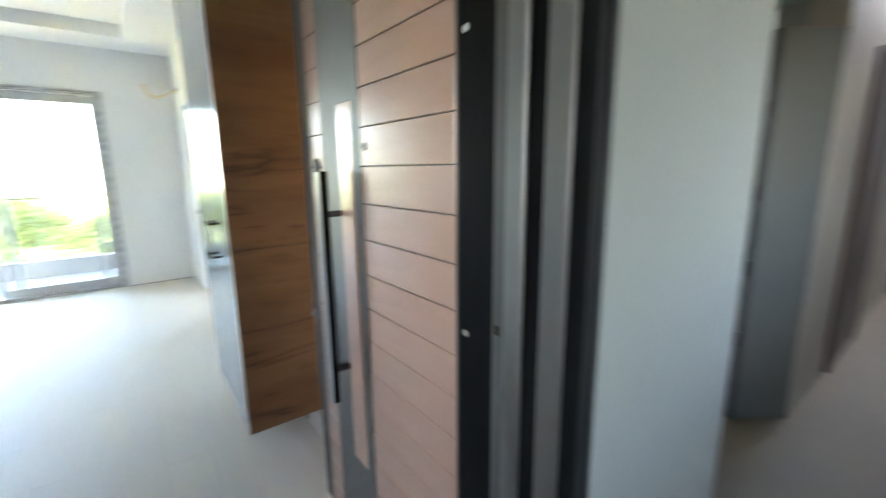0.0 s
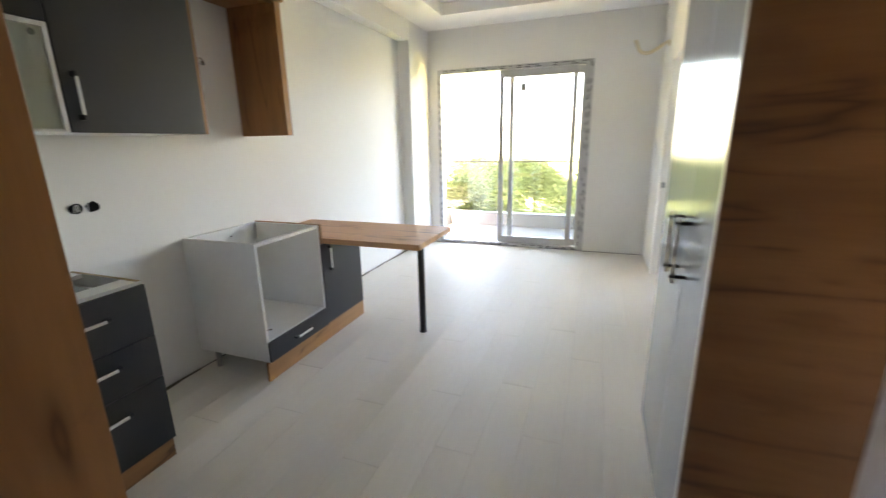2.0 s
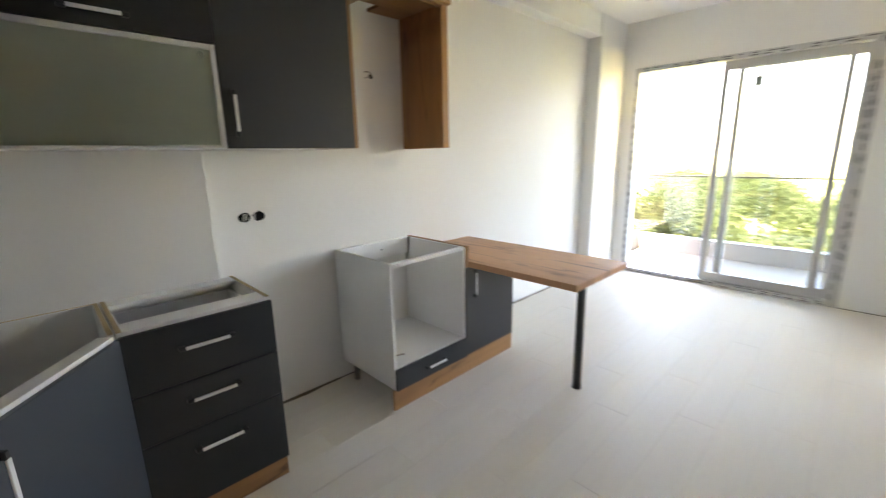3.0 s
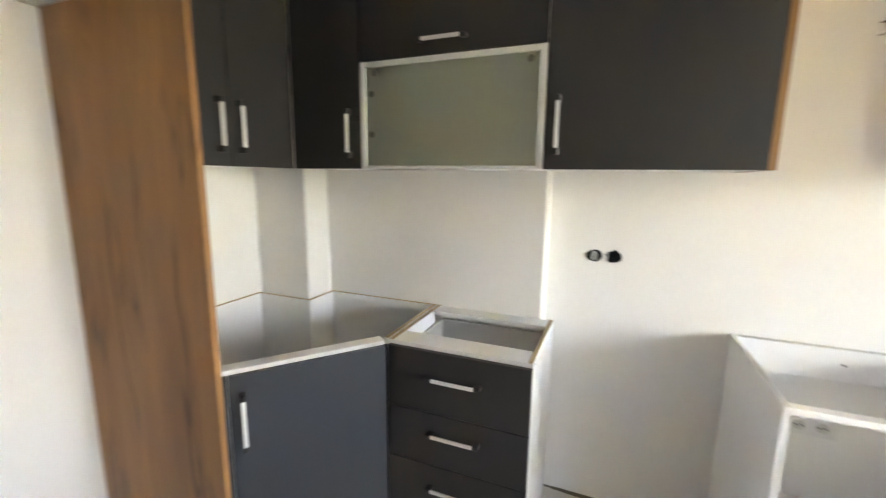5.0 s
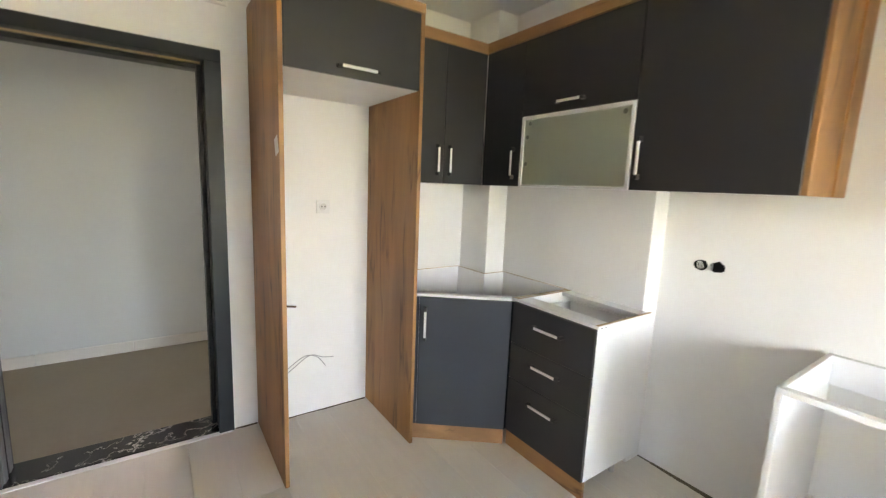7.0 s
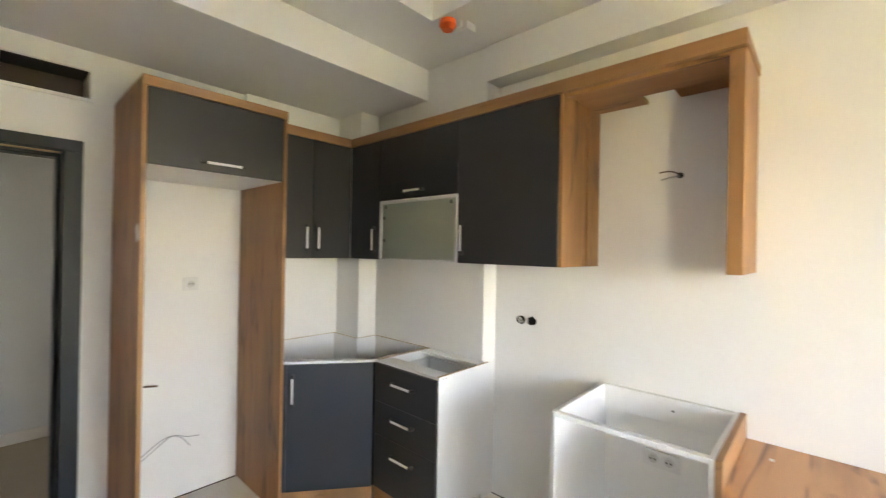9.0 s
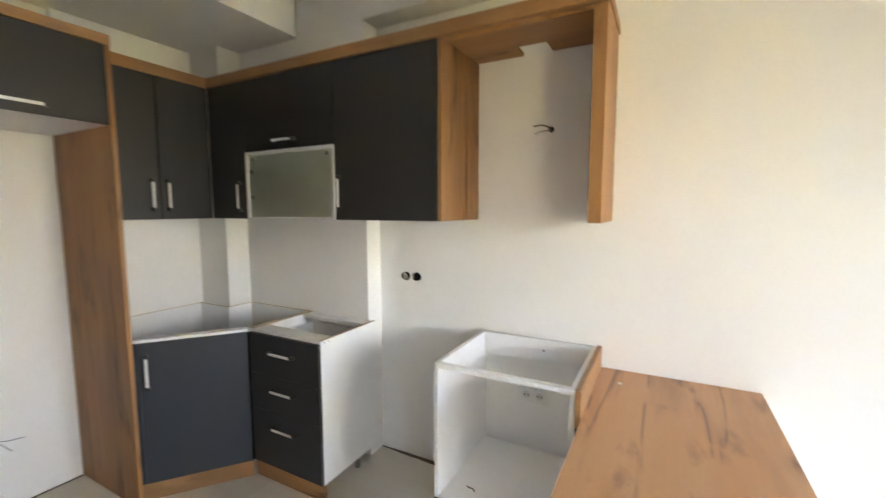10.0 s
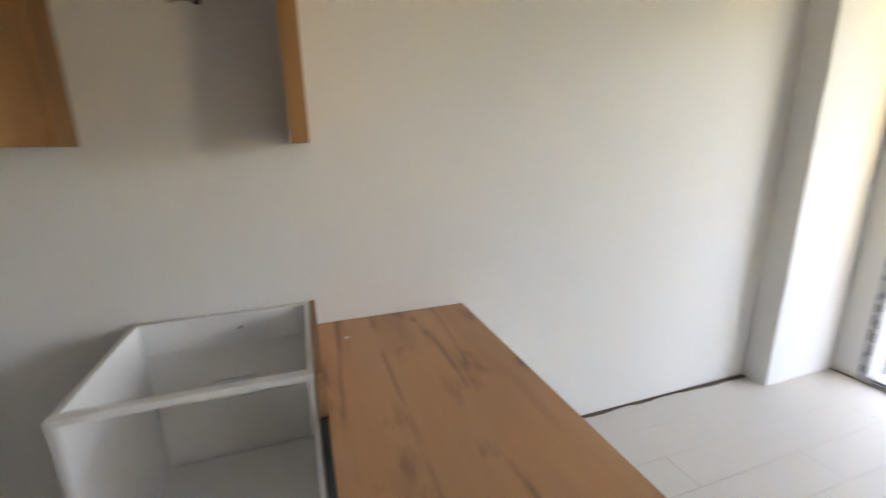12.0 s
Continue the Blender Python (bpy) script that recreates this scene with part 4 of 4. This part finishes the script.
part("bottom_board", box((0.012, y0 + t_, 0.126), (x1, y1 - t_, 0.144), 0.001), M_MELA, ov)
part("back_rail", box((0.006, y0 + t_, 0.758), (0.032, y1 - t_, TOP), 0.001), M_MELA, ov)
part("front_rail", box((x1 - 0.03, y0 + t_, TOP - 0.02), (x1, y1 - t_, TOP), 0.001), M_MELA, ov)
part("edge_band", boxes(((0.004, y0 + 0.001, TOP), (x1 - 0.001, y0 + t_ - 0.001, TOP + 0.0012)), ((0.006, y0 + t_ + 0.001, TOP), (0.032, y1 - t_ - 0.001, TOP + 0.0012)), b=0), M_SOCKET, ov, "pale board edge")
d = part("drawer_front", box((x1 + 0.001, y0 + 0.001, 0.128), (x1 + 0.019, y1 - 0.002, 0.258), 0.0015), M_ANTH, ov, "matt anthracite drawer front")
bar_handle(d, (x1 + 0.019, 2.43, 0.200), (0, 1, 0), (1, 0, 0), 0.14)
part("screw_hole", rod(bmesh.new(), (0.032, 2.47, 0.82), (0.0335, 2.47, 0.82), 0.005, 10), M_DARK, ov)
for xx, yy in ((0.10, 2.17), (0.10, 2.68)):
    part("foot", rod(bmesh.new(), (xx, yy, 0), (xx, yy, 0.126), 0.017, 12), M_WIRE, ov)
single("plinth", box((x1 - 0.018, y0 - 0.012, 0.0), (x1, 3.24, 0.124), 0.001), M_OAK_Y, "oak plinth board under the oven unit and breakfast bar", "plinth")

bar = thing("breakfast_bar", (0.67, 3.05, 0), "oak breakfast bar with a round black leg and anthracite cupboard", "table")
TZ1, TT = 0.776, 0.038
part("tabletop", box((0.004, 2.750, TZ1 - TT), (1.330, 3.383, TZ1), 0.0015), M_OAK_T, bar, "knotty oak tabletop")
part("end_panel", box((0.004, 2.726, TZ1 - TT), (0.580, 2.748, TOP + 0.004), 0.001), M_OAK_X, bar, "oak board between oven unit and tabletop")
leg = part("leg", rod(bmesh.new(), (1.20, 3.07, 0.008), (1.20, 3.07, TZ1 - TT), 0.025, 24), M_BLACK, bar, "round black metal leg", True)
part("leg_foot", rod(bmesh.new(), (1.20, 3.07, 0), (1.20, 3.07, 0.012), 0.029, 24), M_BLACK, leg)
cb = part("cupboard", boxes(((0.006, 2.727, 0.126), (0.56, 3.235, TZ1 - TT - 0.002)), b=0.001), M_MELA, bar, "white cupboard body")
d = part("door", box((0.561, 2.727, 0.128), (0.580, 3.234, TZ1 - TT - 0.004), 0.0015), M_ANTH, bar, "matt anthracite door")
bar_handle(d, (0.580, 2.80, 0.62), (0, 0, 1), (1, 0, 0), 0.15)
part("foot", rod(bmesh.new(), (0.54, 3.22, 0), (0.54, 3.22, 0.126), 0.02, 12), M_BLACK, bar)

# ---------------------------------------------------------------- fittings on the walls and ceiling


def wall_socket(at, turn, n=1):
    """A German-type socket plate; local x across, z up, y out of the wall."""
    m = pose(*at, 0, 0, turn)
    s = thing("wall_socket", at, "ivory double wall socket" if n == 2 else "ivory single wall socket", "socket")
    w = 0.041 * n
    part("plate", box((-w, 0, -0.041), (w, 0.009, 0.041), 0.003, m), M_PLATE, s)
    for i in range(n):
        cx = (i - (n - 1) / 2) * 0.071
        ring = part("insert", rod(bmesh.new(), m @ Vector((cx, 0.009, 0)), m @ Vector((cx, 0.013, 0)), 0.025, 28, 0.023), M_PLATE, s)
        # Flat disc; its grey stands for the shade in the well.
        part("well", rod(bmesh.new(), m @ Vector((cx, 0.0131, 0)), m @ Vector((cx, 0.0137, 0)), 0.0195, 24), M_SOCKETW, ring)
        for q in (-1, 1):
            part("pin_hole", rod(bmesh.new(), m @ Vector((cx + q * 0.0095, 0.0138, 0)), m @ Vector((cx + q * 0.0095, 0.0142, 0)), 0.0042, 10), M_DARK, ring)
    return s


wall_socket((1.365, 0.046, 1.322), 0, 1)
wall_socket((0.001, 2.415, 0.56), -90, 2)
boxn = thing("socket_box", (0.001, 1.653, 1.142), "two open round wall boxes with loose wires", "socket box")


def ragged_disc(yy, zz, r, x0, x1, seed, flat=0.85):
    """An uneven disc on the wall plane, for a hacked plaster rim or the dark of its hole."""
    rnd = random.Random(seed)
    bm = bmesh.new()
    ring = [(math.cos(a) * r * q, math.sin(a) * r * flat * q) for a, q in ((6.283 * i / 13, rnd.uniform(0.86, 1.10)) for i in range(13))]
    lo = [bm.verts.new((x0, yy + u, zz + w)) for u, w in ring]
    hi = [bm.verts.new((x1, yy + u, zz + w)) for u, w in ring]
    bm.faces.new(hi)
    for k in range(13):
        bm.faces.new((lo[k], lo[k - 1], hi[k - 1], hi[k]))
    bmesh.ops.recalc_face_normals(bm, faces=bm.faces)
    return bm


for yy, sd in ((1.616, 4), (1.690, 9)):
    p = part("rim", ragged_disc(yy, 1.142, 0.037, 0.0002, 0.002, sd), M_MELA, boxn, "chipped white plaster rim")
    # No recess: a flat black disc paints the shade inside the hole.
    part("cavity", ragged_disc(yy, 1.142, 0.033, 0.002, 0.0032, sd), M_JBLACK, p)
for k, dy in enumerate((0.0, 0.009)):
    part("wire", tube(bmesh.new(), smooth_line([(0.003, 1.606 + dy, 1.122), (0.012, 1.602 + dy, 1.140), (0.016, 1.608 + dy, 1.160), (0.010, 1.616 + dy, 1.148), (0.004, 1.620 + dy, 1.126)]), 0.0018, 6), M_SOCKET, boxn, "", True)
part("connector", box((0.0032, 1.662, 1.124), (0.010, 1.669, 1.160), 0.002), M_WIRE, boxn)

single("hood_cable", tube(bmesh.new(), smooth_line([(0.0, 2.475, 1.938), (0.02, 2.47, 1.945), (0.035, 2.44, 1.955), (0.05, 2.40, 1.95)]), 0.003, 6), M_WIREB, "loose brown cable ends at the hood outlet", "cable", shade=True)
single("hood_cable", tube(bmesh.new(), smooth_line([(0.0, 2.475, 1.935), (0.02, 2.462, 1.93), (0.03, 2.43, 1.925), (0.04, 2.405, 1.915)]), 0.003, 6), M_WIRE, "loose grey cable end at the hood outlet", "cable", shade=True)
single("hood_cable_box", rod(bmesh.new(), (0.0005, 2.478, 1.937), (0.003, 2.478, 1.937), 0.014, 16), M_DARK, "small dark cable outlet in the wall", "cable outlet")
single("fridge_wire", tube(bmesh.new(), smooth_line([(1.70, 0.075, 0.25), (1.62, 0.095, 0.33), (1.50, 0.085, 0.40), (1.42, 0.085, 0.385), (1.36, 0.075, 0.31)]), 0.0024, 6), M_WIRE, "thin grey wire loop on the fridge bay wall", "cable", shade=True)
single("fridge_wire", tube(bmesh.new(), smooth_line([(1.70, 0.075, 0.24), (1.58, 0.105, 0.34), (1.47, 0.105, 0.41), (1.38, 0.085, 0.375), (1.31, 0.075, 0.36)]), 0.0022, 6), M_WIRE, "thin grey wire loop on the fridge bay wall", "cable", shade=True)
single("water_stub", rod(bmesh.new(), (1.60, 0.045, 0.724), (1.545, 0.095, 0.728), 0.006, 12), M_WIREB, "short brown pipe stub out of the wall", "pipe", shade=True)

vent = thing("air_vent", (2.035, 0.0, 2.44), "dark rectangular air vent with a pale frame above the entrance", "vent")
part("vent_frame", boxes(((1.845, 0.001, 2.51), (2.23, 0.010, 2.53)), ((1.845, 0.001, 2.34), (2.23, 0.010, 2.36)), ((1.845, 0.001, 2.36), (1.865, 0.010, 2.51)), ((2.21, 0.001, 2.36), (2.23, 0.010, 2.51)), b=0.002), M_WALL, vent)
part("duct_back", box((1.866, -0.19, 2.361), (2.209, -0.185, 2.509), 0), M_BROWN, vent)
part("duct", boxes(((1.866, -0.185, 2.361), (2.209, -0.004, 2.366)), ((1.866, -0.185, 2.504), (2.209, -0.004, 2.509)), b=0), M_DARK, vent)

det = thing("ceiling_detector", (0.5, 1.44, H), "orange-capped detector on a white junction box at the ceiling", "detector")
part("junction_box", box((0.375, 1.44, H - 0.045), (0.455, 1.52, H - 0.001), 0.004), M_MELA, det)
part("bracket", box((0.455, 1.455, H - 0.03), (0.475, 1.49, H - 0.001), 0.003), M_MELA, det)
capm = bmesh.new()
rod(capm, (0.515, 1.43, H - 0.002), (0.515, 1.43, H - 0.03), 0.046, 28, 0.048)
rod(capm, (0.515, 1.43, H - 0.03), (0.515, 1.43, H - 0.055), 0.048, 28, 0.030)
part("cap", capm, M_ORANGE, det, "orange plastic dust cap")

single("wall_lamp_conduit", tube(bmesh.new(), smooth_line([(W, 5.46, 2.36), (2.97, 5.45, 2.37), (2.88, 5.42, 2.31), (2.80, 5.40, 2.27), (2.72, 5.40, 2.29), (2.68, 5.40, 2.37), (2.665, 5.40, 2.40)]), 0.017, 10), M_CABLE, "bent cream flexible conduit sticking out of the wall", "conduit", shade=True)
single("conduit_rose", rod(bmesh.new(), (W - 0.001, 5.46, 2.36), (W - 0.012, 5.46, 2.36), 0.03, 18), M_CABLE, "small cream conduit outlet on the wall", "conduit outlet")
single("debris", tube(bmesh.new(), smooth_line([(0.455, 2.235, 0.267), (0.465, 2.25, 0.270), (0.46, 2.265, 0.267), (0.475, 2.28, 0.268)]), 0.003, 6), M_WIREB, "short dark offcut left on the oven shelf", "offcut")
single("paper_scrap", box((0.17, 2.84, TZ1 + 0.001), (0.19, 2.855, TZ1 + 0.004), 0.001), M_PAPER, "tiny white scrap on the oak tabletop", "scrap")

# ---------------------------------------------------------------- neighbouring doors in the corridor
nb = thing("corridor_door", (5.05, 0.03, 0), "grey-green metal door standing open in the side lobby", "door")
nm_ = pose(4.92, 0.13, 0, 0, 0, -37.0)
part("leaf", box((0.0, -0.02, 0.01), (0.30, 0.02, 2.08), 0.003, nm_), M_DOORGREY, nb)
part("edge_profile", box((-0.03, -0.022, 0.01), (0.0, 0.022, 2.08), 0.003, nm_), M_DFRAME2, nb)
for zz in (0.5, 0.9, 1.3, 1.7):
    part("hinge", rod(bmesh.new(), nm_ @ Vector((-0.034, -0.02, zz - 0.04)), nm_ @ Vector((-0.034, -0.02, zz + 0.04)), 0.012, 10), M_BLACK, nb)
nb2 = thing("corridor_door", (6.55, -0.08, 0), "dark brown apartment door further along the corridor", "door")
part("leaf", box((6.15, -0.09, 0.01), (6.95, -0.065, 2.06), 0.003), M_BROWN, nb2)
part("door_frame", boxes(((6.05, -0.095, 0), (6.15, -0.061, 2.14)), ((6.95, -0.095, 0), (7.05, -0.061, 2.14)), ((6.15, -0.095, 2.06), (6.95, -0.061, 2.14)), b=0.003), M_BROWN, nb2)

# ---------------------------------------------------------------- floor planks
GAP = 0.013
floor = tagged(thing("floor", (W / 2, L / 2, 0), "pale oak-look laminate floor with a dusty sheen", "floor"), kind="structure")
PW, PL_ = 0.192, 1.28


def plank_mesh(w, l):
    bm = box((-w / 2, -l / 2, -0.010), (w / 2, l / 2, 0.0), 0.0006)
    me = bpy.data.meshes.new("plank")
    bm.to_mesh(me)
    bm.free()
    me.materials.append(M_PLANK)
    return me


structure("floor_side_room", box((W - 0.012, 2.7, -0.2), (6.1, L, -0.001), 0), M_PLANK, "pale laminate floor of the side room")
cache = {}
random.seed(21)
xx, row = GAP, 0
while xx < W - 0.01:
    w = min(PW, W + 0.017 - xx)
    yy = 0.004 - [0.0, 0.43, 0.85, 0.21, 0.64][row % 5]
    while yy < L - GAP:
        a, b_ = max(yy, 0.004), min(yy + PL_, L - GAP)
        if b_ - a > 0.03:
            key_ = (round(w, 3), round(b_ - a, 3))
            if key_ not in cache:
                cache[key_] = plank_mesh(w - 0.0007, b_ - a - 0.0009)
            ob = new("plank", cache[key_])
            ob.parent = floor
            ob.matrix_parent_inverse = WORLD[floor].inverted()
            ob.matrix_basis = pose(xx + w / 2, (a + b_) / 2, random.uniform(-0.0004, 0.0))
        yy += PL_
    xx += PW
    row += 1

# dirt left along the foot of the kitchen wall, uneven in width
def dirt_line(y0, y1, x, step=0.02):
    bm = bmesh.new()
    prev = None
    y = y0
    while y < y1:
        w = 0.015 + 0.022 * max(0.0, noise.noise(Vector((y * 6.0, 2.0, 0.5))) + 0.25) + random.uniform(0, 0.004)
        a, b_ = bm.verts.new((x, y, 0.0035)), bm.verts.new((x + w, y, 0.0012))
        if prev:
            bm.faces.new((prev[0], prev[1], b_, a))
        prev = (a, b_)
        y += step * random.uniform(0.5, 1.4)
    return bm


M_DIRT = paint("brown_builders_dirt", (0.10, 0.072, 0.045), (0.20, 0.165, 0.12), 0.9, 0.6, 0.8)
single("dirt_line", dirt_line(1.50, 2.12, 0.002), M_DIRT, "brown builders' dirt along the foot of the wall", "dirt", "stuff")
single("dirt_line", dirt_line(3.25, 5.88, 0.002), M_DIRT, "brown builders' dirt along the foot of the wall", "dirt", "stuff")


def dirt_line_across(x0, x1, y, side, wide=0.015, step=0.02):
    """The same kind of dirt along a wall that runs in x; side is the way into the room."""
    bm = bmesh.new()
    prev = None
    x = x0
    while x < x1:
        w = wide + 0.016 * max(0.0, noise.noise(Vector((x * 6.0, 5.0, 0.5))) + 0.25) + random.uniform(0, 0.004)
        a, b_ = bm.verts.new((x, y, 0.0035)), bm.verts.new((x, y + side * w, 0.0012))
        if prev:
            bm.faces.new((prev[0], prev[1], b_, a) if side < 0 else (prev[0], a, b_, prev[1]))
        prev = (a, b_)
        x += step * random.uniform(0.5, 1.4)
    return bm


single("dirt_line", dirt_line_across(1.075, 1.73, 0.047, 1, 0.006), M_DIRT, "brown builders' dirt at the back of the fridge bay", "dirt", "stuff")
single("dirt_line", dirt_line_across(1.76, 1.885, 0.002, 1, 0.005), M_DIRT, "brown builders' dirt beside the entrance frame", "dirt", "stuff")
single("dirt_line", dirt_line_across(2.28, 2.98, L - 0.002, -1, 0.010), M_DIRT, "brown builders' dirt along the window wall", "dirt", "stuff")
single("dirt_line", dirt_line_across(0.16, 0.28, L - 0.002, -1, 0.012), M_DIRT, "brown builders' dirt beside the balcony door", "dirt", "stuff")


def crumb(at, r, seed):
    rnd = random.Random(seed)
    bm = bmesh.new()
    bmesh.ops.create_icosphere(bm, subdivisions=1, radius=r)
    for v in bm.verts:
        v.co = Vector((v.co.x * rnd.uniform(0.7, 1.3), v.co.y * rnd.uniform(0.7, 1.3), v.co.z * rnd.uniform(0.4, 0.7))) + Vector(at)
    return bm


for at, r, sd in (((1.16, 0.12, 0.002), 0.006, 1), ((1.62, 0.60, 0.002), 0.004, 2), ((2.02, 2.35, 0.002), 0.005, 3), ((2.30, 3.10, 0.002), 0.005, 4)):
    single("plaster_crumb", crumb(at, r, sd), M_PAPER, "small white plaster crumb on the laminate floor", "debris")
